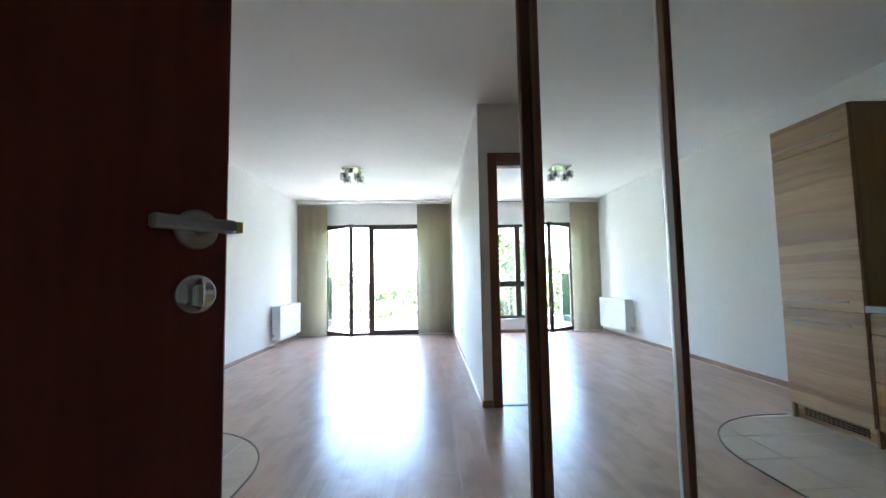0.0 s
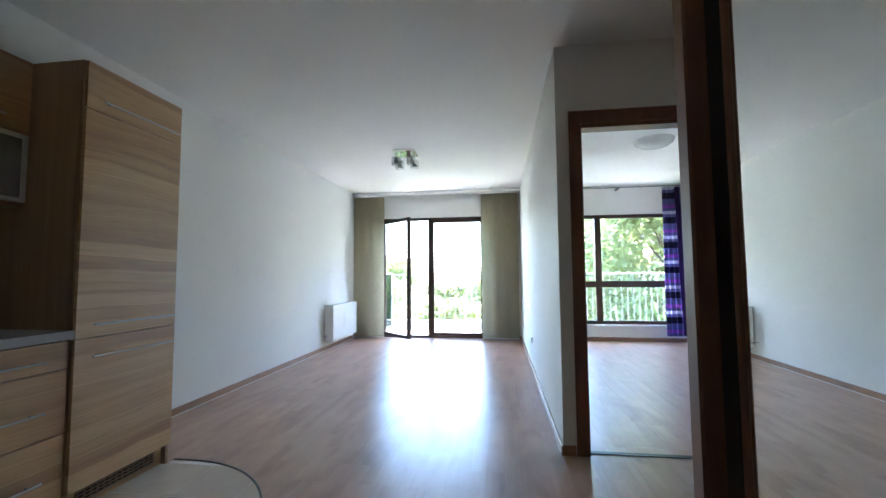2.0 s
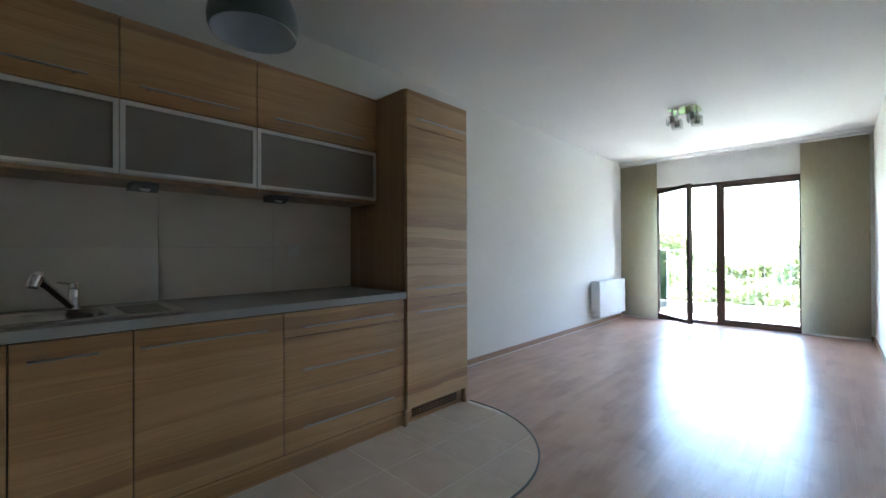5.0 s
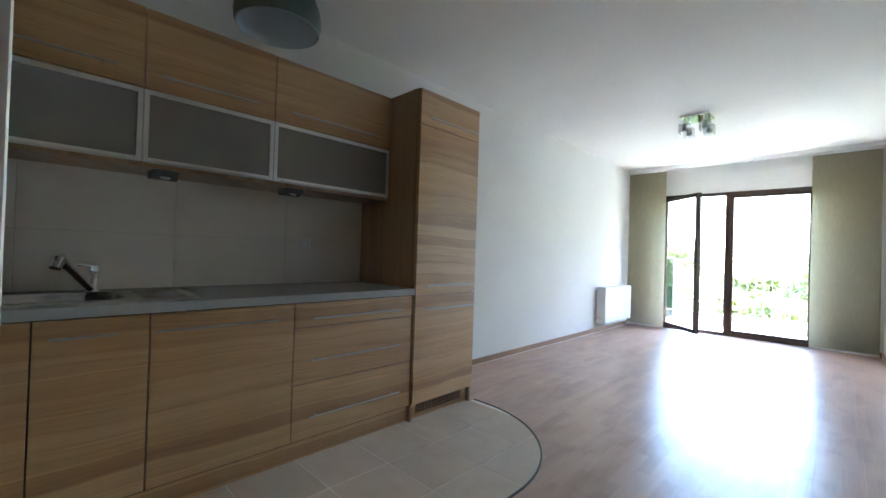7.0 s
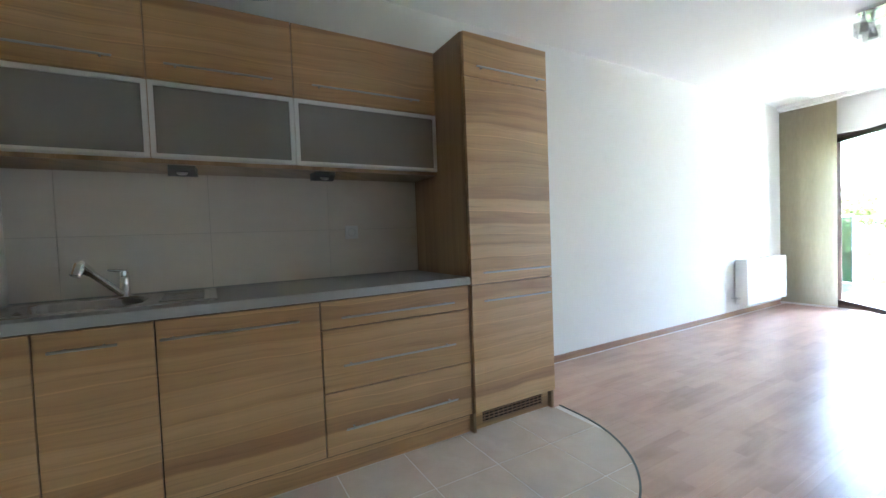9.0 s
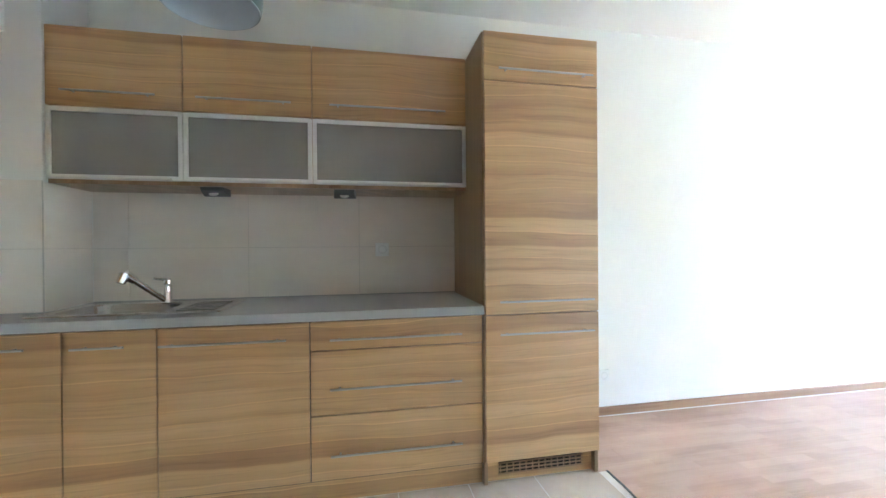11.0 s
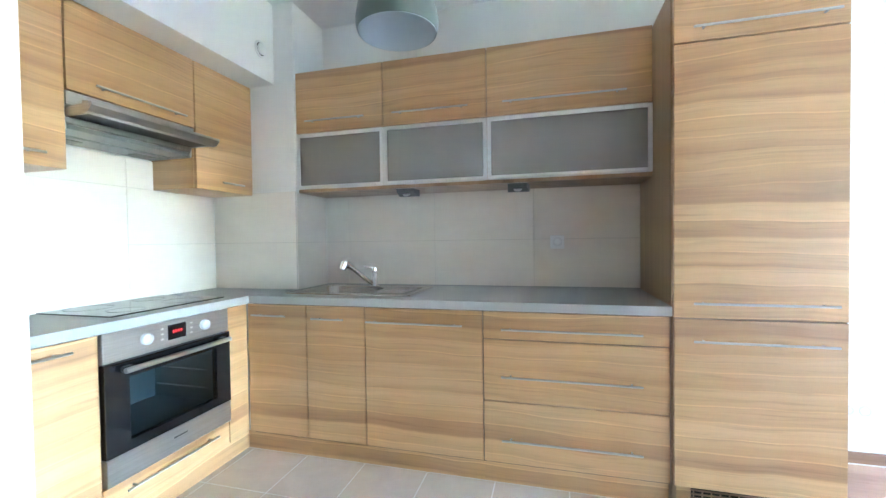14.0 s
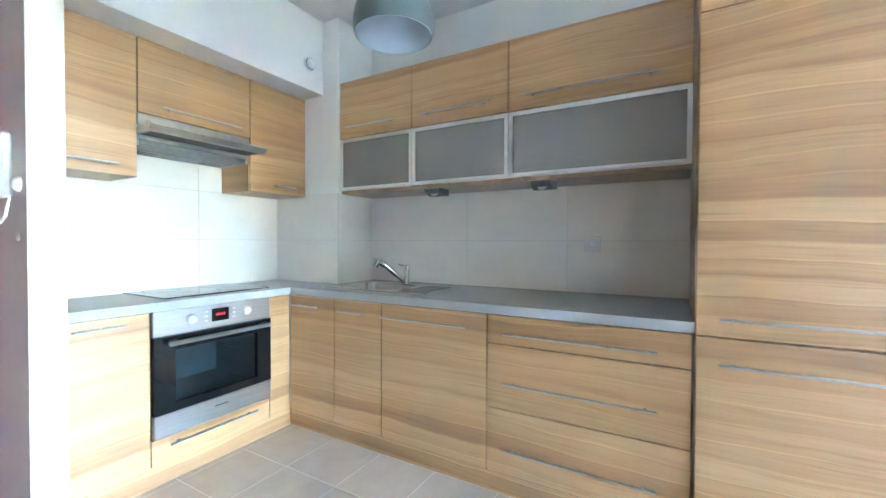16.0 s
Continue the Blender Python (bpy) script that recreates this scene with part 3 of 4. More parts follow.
def door_part(name, bm, mat, label="", smooth=False, parent=None):
    """The leaf is drawn closed along +x from its hinge, its near face towards -y, and the whole door is turned open."""
    ob = part(name, bm, mat, None, label, smooth)
    ob.parent = parent or ent
    return ob


door_part("leaf", boxes((0, DL, 0.0, 0.045, 0.012, 2.05), bevel=0.003), M["door"], "dark red-brown veneered leaf")
for z in (1.157, 1.070):
    door_part("rosette" if z > 1.1 else "lock_rosette", lathe(bmesh.new(), [(0.027, 0.0), (0.027, -0.008), (0.022, -0.012), (0.0005, -0.012)], (DL - 0.045, 0, z), 28, "y"), M["steel"] if z > 1.1 else M["chrome"], "round steel rosette", True)
door_part("lock_cylinder", boxes((DL - 0.050, DL - 0.040, -0.020, -0.0125, 1.054, 1.082), bevel=0.002), M["handle"], "keyhole cylinder")
lev = rod(bmesh.new(), (DL - 0.045, -0.012, 1.157), (DL - 0.045, -0.05, 1.157), 0.009)
box(lev, DL - 0.118, DL - 0.020, -0.062, -0.046, 1.149, 1.166, bevel=0.003)
door_part("lever", lev, M["steel"], "flat brushed steel lever")
door_part("lever_tip", boxes((DL - 0.0195, DL - 0.012, -0.061, -0.047, 1.150, 1.165), bevel=0.001), Mat("yellow_plastic", 0.5, color=(0.55, 0.5, 0.08)).m, "small yellow protective tip")
door_part("latch_plate", boxes((DL, DL + 0.0015, 0.01, 0.035, 1.0, 1.22)), M["steel"], "steel latch plate")
for z in (0.3, 1.0, 1.75):
    door_part("hinge", rod(bmesh.new(), (-0.006, 0.02, z), (-0.006, 0.02, z + 0.1), 0.008), M["steel"], "steel hinge")
ent.rotation_euler = (0, 0, radians(DA))

# ---- intercom beside the doorway ----
ic = thing("intercom_handset", (XP1, 2.27, 1.28), "white plastic intercom handset on the hall wall", "intercom")
part("body", boxes((XP1, XP1 + 0.03, 2.20, 2.33, 1.28, 1.49), bevel=0.008), M["white_plastic"], ic)
part("handset", boxes((XP1 + 0.031, XP1 + 0.06, 2.235, 2.29, 1.275, 1.495), bevel=0.01), M["white_plastic"], ic, "white receiver")
part("cord", tube(bmesh.new(), [(XP1 + 0.02, 2.26, 1.28), (XP1 + 0.025, 2.28, 1.215), (XP1 + 0.025, 2.31, 1.20), (XP1 + 0.02, 2.335, 1.22), (XP1 + 0.012, 2.34, 1.279)], 0.005), M["white_plastic"], ic, "curled white cord")
kn = thing("hall_dimmer", (XP1, 2.39, 1.32), "pale round dimmer knob on the hall wall", "switch")
part("knob", lathe(bmesh.new(), [(0.024, 0.0), (0.024, 0.006), (0.016, 0.018), (0.0005, 0.02)], (XP1, 2.39, 1.32), 24, "x"), M["white_plastic"], kn, smooth=True)
cap = thing("wall_cover", (XP1, 2.375, 1.155), "small white cover cap on the hall wall", "switch")
part("cap", lathe(bmesh.new(), [(0.013, 0.0), (0.013, 0.005), (0.0005, 0.007)], (XP1, 2.375, 1.155), 20, "x"), M["white_plastic"], cap, smooth=True)


# ---- kitchen ----
FX, ZT, OY = -2.065, 0.825, 2.12


def handle_bar(parent, axis, face, a0, a1, z):
    """A thin bar handle on two posts. axis y: on a face towards +x; axis x: on a face towards +y."""
    bm = bmesh.new()
    if axis == "y":
        rod(bm, (face + 0.028, a0, z), (face + 0.028, a1, z), 0.005)
        for a in (a0 + 0.04, a1 - 0.04):
            rod(bm, (face, a, z), (face + 0.028, a, z), 0.004, seg=8)
    else:
        rod(bm, (a0, face + 0.028, z), (a1, face + 0.028, z), 0.005)
        for a in (a0 + 0.04, a1 - 0.04):
            rod(bm, (a, face, z), (a, face + 0.028, z), 0.004, seg=8)
    return part("handle", bm, M["handle"], parent, "thin satin metal bar handle", smooth=False)


def front_y(parent, name, y0, y1, z0, z1, face=FX, handle=None, label="light brown wood-grain front"):
    g = 0.0026
    d = part(name, boxes((face - 0.018, face, y0 + g, y1 - g, z0 + g, z1 - g), bevel=0.0012), M["wood"], parent, label)
    if handle:
        handle_bar(d, "y", face, *handle)
    return d


def front_x(parent, name, x0, x1, z0, z1, face, handle=None, label="light brown wood-grain front"):
    g = 0.0026
    d = part(name, boxes((x0 + g, x1 - g, face - 0.018, face, z0 + g, z1 - g), bevel=0.0012), M["wood_x"], parent, label)
    if handle:
        handle_bar(d, "x", face, *handle)
    return d


def base_y(name, y0, y1, label, category="kitchen cabinet"):
    c = thing(name, (XL + 0.3, (y0 + y1) / 2, 0), label, category, "kitchen base units")
    # Near-black body paints the shade that shows through the front gaps.
    part("body", boxes((XL + 0.03, FX - 0.02, y0 + 0.001, y1 - 0.001, 0.10, 0.822)), M["gap_shade"], c)
    part("plinth", boxes((XL + 0.06, FX - 0.032, y0 if y0 > 2.2 else OY - 0.031, y1, 0.0, 0.098)), M["wood"], c, "slightly recessed wood-grain plinth")
    return c


c = base_y("corner_base_unit", 2.145, 2.49, "narrow wood-grain corner base unit under the sink end")
front_y(c, "door", OY + 0.003, 2.49, 0.11, ZT - 0.005, handle=(2.17, 2.38, 0.762))
c = base_y("sink_base_unit", 2.49, 2.828, "wood-grain base unit under the sink")
front_y(c, "door", 2.49, 2.828, 0.11, ZT - 0.005, handle=(2.535, 2.72, 0.755))
c = base_y("dishwasher_base_unit", 2.828, 3.432, "wide wood-grain base unit with a single door")
front_y(c, "door", 2.828, 3.432, 0.11, ZT - 0.005, handle=(2.845, 3.337, 0.75))
c = base_y("drawer_base_unit", 3.432, 4.225, "wide wood-grain drawer unit with three drawers")
for z0, z1, hz in ((0.11, 0.40, 0.228), (0.40, 0.69, 0.522), (0.69, ZT - 0.005, 0.741)):
    front_y(c, "drawer", 3.432, 4.225, z0, z1, handle=(3.52, 4.115, hz), label="wood-grain drawer front")

# tall fridge cabinet
tall = thing("tall_cabinet", (XL + 0.3, 4.53, 0), "tall wood-grain built-in fridge cabinet with four fronts", "kitchen cabinet")
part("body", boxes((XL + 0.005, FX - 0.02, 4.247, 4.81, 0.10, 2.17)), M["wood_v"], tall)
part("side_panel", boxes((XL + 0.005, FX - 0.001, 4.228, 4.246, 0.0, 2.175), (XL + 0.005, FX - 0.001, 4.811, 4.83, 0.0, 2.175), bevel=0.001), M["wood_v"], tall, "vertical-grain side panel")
for z0, z1, hz in ((0.115, 0.82, 0.730), (0.82, 1.938, 0.884), (1.938, 2.175, 1.988)):
    front_y(tall, "door", 4.232, 4.828, z0, z1, face=FX + 0.018, handle=(4.30, 4.785, hz))
gr = part("plinth", boxes((FX - 0.045, FX - 0.03, 4.247, 4.81, 0.0, 0.1), bevel=0.001), M["wood"], tall, "wood-grain plinth")
part("backing", boxes((FX - 0.03, FX - 0.027, 4.31, 4.75, 0.035, 0.09)), M["dark"], tall, "dark vent opening")
bm = bmesh.new()
for k in range(3):
    for j in range(13):
        y = 4.315 + j * 0.0335
        box(bm, FX - 0.027, FX - 0.021, y, y + 0.004, 0.037 + k * 0.017, 0.05 + k * 0.017)
for k in range(4):
    box(bm, FX - 0.0265, FX - 0.0205, 4.305, 4.755, 0.033 + k * 0.017, 0.038 + k * 0.017)
part("vent_grille", bm, M["base"], tall, "slotted wooden vent grille")

# wall units
UX = -2.352
for name, y0, y1, hy in (("wall_unit", 2.256, 2.823, (2.333, 2.715)), ("wall_unit", 2.823, 3.418, (2.89, 3.32)), ("wall_unit", 3.418, 4.225, (3.506, 4.104))):
    u = thing(name, (XL + 0.16, (y0 + y1) / 2, 1.455), "wood-grain wall unit with lift-up front above a frosted flap", "kitchen cabinet", "kitchen wall units")
    t = 0.018
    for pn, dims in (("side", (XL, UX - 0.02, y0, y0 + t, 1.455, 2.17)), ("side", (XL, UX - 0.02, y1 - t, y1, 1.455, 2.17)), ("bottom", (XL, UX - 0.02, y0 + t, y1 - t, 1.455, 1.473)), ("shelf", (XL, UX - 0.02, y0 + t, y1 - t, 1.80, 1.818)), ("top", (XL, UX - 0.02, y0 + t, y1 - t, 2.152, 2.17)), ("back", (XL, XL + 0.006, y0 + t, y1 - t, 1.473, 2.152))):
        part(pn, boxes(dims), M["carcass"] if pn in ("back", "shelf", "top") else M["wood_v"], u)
    front_y(u, "flap", y0, y1, 1.808, 2.175, face=UX, handle=(*hy, 1.872))
    d = part("glass_door", boxes((UX - 0.02, UX, y0 + 0.002, y0 + 0.022, 1.475, 1.804), (UX - 0.02, UX, y1 - 0.022, y1 - 0.002, 1.475, 1.804), (UX - 0.02, UX, y0 + 0.022, y1 - 0.022, 1.475, 1.495), (UX - 0.02, UX, y0 + 0.022, y1 - 0.022, 1.784, 1.804), bevel=0.001), M["alu"], u, "aluminium-framed flap")
    part("pane", boxes((UX - 0.012, UX - 0.008, y0 + 0.022, y1 - 0.022, 1.495, 1.784)), M["frosted"], d, "frosted glass")
    for hy_ in (y0 + 0.09, y1 - 0.09):
        part("hinge", boxes((UX - 0.05, UX - 0.021, hy_ - 0.010, hy_ + 0.010, 1.755, 1.785), bevel=0.003), M["alu"], u, "small metal flap hinge")
    part("lift_arm", boxes((UX - 0.04, UX - 0.028, y0 + 0.03, y0 + 0.04, 1.53, 1.70), bevel=0.002), M["white"], u, "pale lift arm")
    part("handle", boxes((UX, UX + 0.018, y0 + 0.05, y1 - 0.05, 1.478, 1.483), (UX, UX + 0.004, y0 + 0.05, y0 + 0.13, 1.476, 1.49), (UX, UX + 0.004, y1 - 0.13, y1 - 0.05, 1.476, 1.49)), M["alu"], d, "thin aluminium grip strip")
for y in (2.93, 3.572):
    l = thing("under_cabinet_light", (-2.45, y, 1.43), "small grey wedge spotlight under the wall units", "lamp", "under-cabinet lights")
    bm = bmesh.new()
    pts = [(-2.50, -0.06, 1.4545), (-2.40, -0.052, 1.4545), (-2.405, -0.05, 1.438), (-2.47, -0.058, 1.418), (-2.50, -0.06, 1.418)]
    ra = [bm.verts.new((x, y + dy, z)) for x, dy, z in pts]
    rb = [bm.verts.new((x, y - dy, z)) for x, dy, z in pts]
    bm.faces.new(ra)
    bm.faces.new(rb[::-1])
    for i in range(5):
        k = (i + 1) % 5
        bm.faces.new((ra[i], rb[i], rb[k], ra[k]))
    bmesh.ops.recalc_face_normals(bm, faces=bm.faces)
    part("housing", bm, M["grey_plastic"], l, "grey wedge housing")
    part("lens", rod(bmesh.new(), (-2.436, y, 1.424), (-2.433, y, 1.4285), 0.022, seg=20), M["white_plastic"], l, "round frosted lens")

# oven run
c = thing("corner_filler_unit", (-2.015, 1.9, 0), "narrow wood-grain filler beside the oven", "kitchen cabinet", "kitchen base units")
front_x(c, "front", -2.065, -1.921, 0.11, ZT - 0.005, OY)
c = thing("drawer_front_unit", (-1.66, 1.8, 0), "oven housing unit with a low drawer", "kitchen cabinet", "kitchen base units")
part("body", boxes((-1.919, -1.903, YB + 0.03, OY - 0.02, 0.1, 0.822), (-1.318, -1.304, YB + 0.03, OY - 0.02, 0.1, 0.822), (-1.903, -1.318, YB + 0.03, OY - 0.02, 0.212, 0.228)), M["wood_v"], c)
front_x(c, "drawer", -1.921, -1.302, 0.11, 0.232, OY, handle=(-1.825, -1.375, 0.195), label="low wood-grain drawer front")
c = thing("end_base_unit", (-1.13, 1.8, 0), "wood-grain base unit beside the wall end", "kitchen cabinet", "kitchen base units")
part("body", boxes((-1.300, XP0 - 0.002, YB + 0.03, OY - 0.02, 0.1, 0.822)), M["wood_v"], c)
front_x(c, "door", -1.302, XP0 - 0.001, 0.11, ZT - 0.005, OY, handle=(-1.20, -1.02, 0.782))
pl = thing("oven_run_plinth", (-1.5, OY, 0), "long wood-grain plinth under the oven run", "plinth")
part("board", boxes((FX - 0.0315, XP0 - 0.001, OY - 0.047, OY - 0.032, 0, 0.105)), M["wood_x"], pl)

ov = thing("oven", (-1.664, 1.85, 0.235), "built-in stainless steel oven with black glass door", "oven")
ox0, ox1, oz0, oz1 = -1.915, -1.308, 0.237, 0.822
ob0, ob1, oy0, oy1 = ox0 + 0.02, ox1 - 0.02, YB + 0.06, OY - 0.013
part("body", boxes((ob0, ob1, oy0, oy0 + 0.03, oz0, oz1 - 0.01), (ob0, ob0 + 0.06, oy0 + 0.03, oy1, oz0, oz1 - 0.01), (ob1 - 0.06, ob1, oy0 + 0.03, oy1, oz0, oz1 - 0.01), (ob0 + 0.06, ob1 - 0.06, oy0 + 0.03, oy1, oz0, 0.365), (ob0 + 0.06, ob1 - 0.06, oy0 + 0.03, oy1, 0.665, oz1 - 0.01)), M["enamel"], ov, "grey enamelled oven cavity")
for zr in (0.43, 0.52, 0.60):
    for xr in (ob0 + 0.061, ob1 - 0.067):
        part("side_rail", boxes((xr, xr + 0.006, oy0 + 0.05, oy1 - 0.02, zr, zr + 0.006)), M["chrome"], ov, "thin wire side rail")
part("fan_cover", lathe(bmesh.new(), [(0.09, 0.0), (0.085, 0.01), (0.03, 0.014), (0.0005, 0.014)], (-1.612, oy0 + 0.031, 0.515), 28, "y"), M["filter"], ov, "round fan cover", smooth=True)
part("oven_lamp", lathe(bmesh.new(), [(0.03, 0.0), (0.027, 0.008), (0.0005, 0.012)], (-1.785, oy0 + 0.031, 0.61), 20, "y"), M["white_plastic"], ov, "round glass lamp cover", smooth=True)
panel = part("control_panel", boxes((ox0, ox1, OY - 0.012, OY + 0.012, 0.705, oz1), bevel=0.003), M["steel"], ov, "brushed steel control panel")
part("display", boxes((-1.665, -1.575, OY + 0.012, OY + 0.0135, 0.735, 0.80)), M["black_glass"], panel, "black display window")
part("digits", boxes(*[(-1.645 + i * 0.013, -1.636 + i * 0.013, OY + 0.0135, OY + 0.0142, 0.762, 0.776) for i in range(4)]), M["display"], panel, "glowing red digits")
for x in (-1.765, -1.475):
    part("knob", lathe(bmesh.new(), [(0.024, 0.0), (0.023, 0.014), (0.018, 0.018), (0.0005, 0.018)], (x, OY + 0.012, 0.766), 24, "y"), M["knob"], panel, "round metal knob", smooth=True)
for x in (-1.700, -1.555):
    for z in (0.742, 0.764, 0.786):
        part("button", boxes((x, x + 0.014, OY + 0.012, OY + 0.0145, z, z + 0.007), bevel=0.001), M["white_plastic"], panel, "small pale button")
bm = bmesh.new()
yo0, yo1 = OY - 0.010, OY + 0.018
rings = []
for x0, x1, z0, z1, y in ((ox0, ox1, 0.345, 0.70, yo0), (ox0, ox1, 0.345, 0.70, yo1), (-1.83, -1.40, 0.385, 0.635, yo1), (-1.83, -1.40, 0.385, 0.635, yo0)):
    rings.append([bm.verts.new(p) for p in ((x0, y, z0), (x1, y, z0), (x1, y, z1), (x0, y, z1))])
for lo, hi in zip(rings, rings[1:] + rings[:1]):
    for k in range(4):
        n = (k + 1) % 4
        bm.faces.new((lo[k], lo[n], hi[n], hi[k]))
bmesh.ops.recalc_face_normals(bm, faces=bm.faces)
dr = part("door", bm, M["black_glass"], ov, "black glass door round its window")
part("window", boxes((-1.830, -1.400, OY + 0.010, OY + 0.016, 0.385, 0.635)), glass("tinted_oven_glass", 0.02, (0.62, 0.70, 0.72), 0.85), dr, "tinted viewing window")
part("door_base", boxes((ox0, ox1, OY - 0.010, OY + 0.018, oz0, 0.343), bevel=0.003), M["steel"], ov, "brushed steel door base")
part("badge", boxes((-1.655, -1.585, OY + 0.018, OY + 0.0188, 0.298, 0.305)), M["grey_plastic"], ov, "small maker's badge")
bm = rod(bmesh.new(), (-1.880, OY + 0.055, 0.672), (-1.358, OY + 0.055, 0.672), 0.011)
for x in (-1.855, -1.383):
    part("handle_post", boxes((x - 0.02, x + 0.02, OY + 0.0185, OY + 0.045, 0.662, 0.684), bevel=0.004), M["black"], dr, "black handle post")
part("handle", bm, M["steel"], dr, "round steel handle")

# worktop
wt = thing("worktop", (-2.3, 3.0, 0.825), "grey laminate L-shaped worktop", "worktop")
bm = bmesh.new()
sx0, sx1, sy0, sy1 = -2.56, -2.19, 2.33, 2.79
for r in ((XL, sx0, 2.2525, 4.227), (sx1, FX + 0.02, 2.2525, 4.227), (sx0, sx1, 2.2525, sy0), (sx0, sx1, sy1, 4.227), (-2.3445, FX + 0.02, OY + 0.03, 2.2525)):
    box(bm, r[0], r[1], r[2], r[3], 0.826, 0.866)
box(bm, -2.3445, XP0 - 0.001, YB + 0.001, OY + 0.03, 0.826, 0.866)
bmesh.ops.remove_doubles(bm, verts=bm.verts, dist=1e-5)
part("slab", bm, M["worktop"], wt)
part("front_edge", boxes((FX + 0.0205, FX + 0.0225, OY + 0.0325, 4.227, 0.826, 0.866), bevel=0.0008), M["worktop_edge"], wt, "lighter grey front edge band")
part("oven_side_edge", boxes((FX + 0.0205, XP0 - 0.001, OY + 0.0305, OY + 0.0325, 0.826, 0.866), bevel=0.0008), M["worktop_edge"], wt, "lighter grey edge band")
part("wall_seal", boxes((XL + 0.010, XL + 0.016, 2.2625, 4.227, 0.8665, 0.872)), M["worktop"], wt, "thin grey wall seal")

hob = thing("ceramic_hob", (-1.66, 1.8, 0.866), "flat black ceramic hob let into the worktop", "hob")
part("glass_plate", boxes((-1.96, -1.385, 1.64, 2.07, 0.8665, 0.872), bevel=0.002), M["black_glass"], hob)
for x, y, r in ((-1.81, 1.74, 0.07), (-1.53, 1.74, 0.09), (-1.81, 1.96, 0.09), (-1.53, 1.96, 0.07)):
    part("cooking_zone_ring", lathe(bmesh.new(), [(r, 0.0), (r, 0.0006), (r - 0.003, 0.0006), (r - 0.003, 0)], (x, y, 0.872), 32), M["grey_plastic"], hob, "printed grey ring")


# sink and tap
sk = thing("sink", (-2.38, 2.56, 0.866), "stainless steel inset sink with drainer", "sink")
M["sink_steel"] = Mat("satin_sink_steel", 0.24, 0.95, (0.62, 0.61, 0.59)).m


def round_loop(bm, x0, x1, y0, y1, r, z, n=6):
    """A loop of vertices round a rectangle with rounded corners."""
    out = []
    for cx, cy, a in ((x1 - r, y1 - r, 0), (x0 + r, y1 - r, 90), (x0 + r, y0 + r, 180), (x1 - r, y0 + r, 270)):
        for k in range(n):
            t = radians(a + 90 * k / (n - 1))
            out.append(bm.verts.new((cx + r * math.cos(t), cy + r * math.sin(t), z)))
    return out


def skin(bm, loops, close=False):
    """Faces between one loop and the next."""
    for lo, hi in zip(loops, loops[1:]):
        for k in range(len(lo)):
            j = (k + 1) % len(lo)
            bm.faces.new((lo[k], lo[j], hi[j], hi[k]))
    if close:
        bm.faces.new(loops[-1])
    bmesh.ops.recalc_face_normals(bm, faces=bm.faces)
    return bm


bm = bmesh.new()
skin(bm, [round_loop(bm, -2.605, -2.145, 2.29, 3.04, 0.03, 0.8665), round_loop(bm, -2.604, -2.146, 2.291, 3.039, 0.03, 0.8715), round_loop(bm, -2.594, -2.156, 2.301, 3.029, 0.025, 0.8735), round_loop(bm, -2.585, -2.165, 2.31, 3.02, 0.02, 0.8705), round_loop(bm, sx0 + 0.012, sx1 - 0.012, sy0 + 0.012, sy1 - 0.012, 0.08, 0.8705)])
part("rim", bm, M["sink_steel"], sk, "thin pressed steel rim", smooth=True)
bm = bmesh.new()
skin(bm, [round_loop(bm, sx0 + 0.012, sx1 - 0.012, sy0 + 0.012, sy1 - 0.012, 0.08, 0.8705), round_loop(bm, sx0 + 0.018, sx1 - 0.018, sy0 + 0.018, sy1 - 0.018, 0.078, 0.862), round_loop(bm, sx0 + 0.025, sx1 - 0.025, sy0 + 0.025, sy1 - 0.025, 0.075, 0.765), round_loop(bm, sx0 + 0.05, sx1 - 0.05, sy0 + 0.05, sy1 - 0.05, 0.06, 0.745)], close=True)
part("bowl", bm, M["sink_steel"], sk, "deep rounded steel bowl", smooth=True)
for k in range(7):
    part("drainer_rib", boxes((-2.52 + k * 0.045, -2.505 + k * 0.045, 2.83, 2.99, 0.8705, 0.8735), bevel=0.001), M["sink_steel"], sk, "raised drainer rib")
part("drain", lathe(bmesh.new(), [(0.04, 0.0), (0.038, 0.004), (0.012, 0.003), (0.0005, 0.003)], (-2.375, 2.56, 0.7455), 24), M["chrome"], sk, smooth=True)
tap = thing("kitchen_tap", (-2.505, 2.685, 0.871), "chrome pull-out kitchen mixer tap beside the sink", "tap")
TX, TY = -2.505, 2.685
part("body", lathe(bmesh.new(), [(0.0005, 0.0), (0.027, 0.0), (0.026, 0.01), (0.020, 0.014), (0.020, 0.085), (0.018, 0.098), (0.0005, 0.100)], (TX, TY, 0.871), 24), M["chrome"], tap, smooth=True)
part("lever", rod(rod(bmesh.new(), (TX, TY, 0.971), (TX, TY, 0.990), 0.019), (TX, TY + 0.012, 0.988), (TX + 0.02, TY - 0.055, 1.000), 0.008, 0.005), M["chrome"], tap, "short lever")
part("spout", rod(bmesh.new(), (TX + 0.01, TY - 0.008, 0.89), (TX + 0.115, TY - 0.100, 1.005), 0.014, 0.015, 16), M["chrome"], tap, "straight slanted spout")
part("spray_head", rod(rod(bmesh.new(), (TX + 0.108, TY - 0.094, 0.998), (TX + 0.140, TY - 0.122, 1.028), 0.018, 0.026, 16), (TX + 0.138, TY - 0.120, 1.030), (TX + 0.156, TY - 0.132, 0.990), 0.025, 0.019, 16), M["chrome"], tap, "round spray head")

# oven-side wall units and hood
HY = 1.945


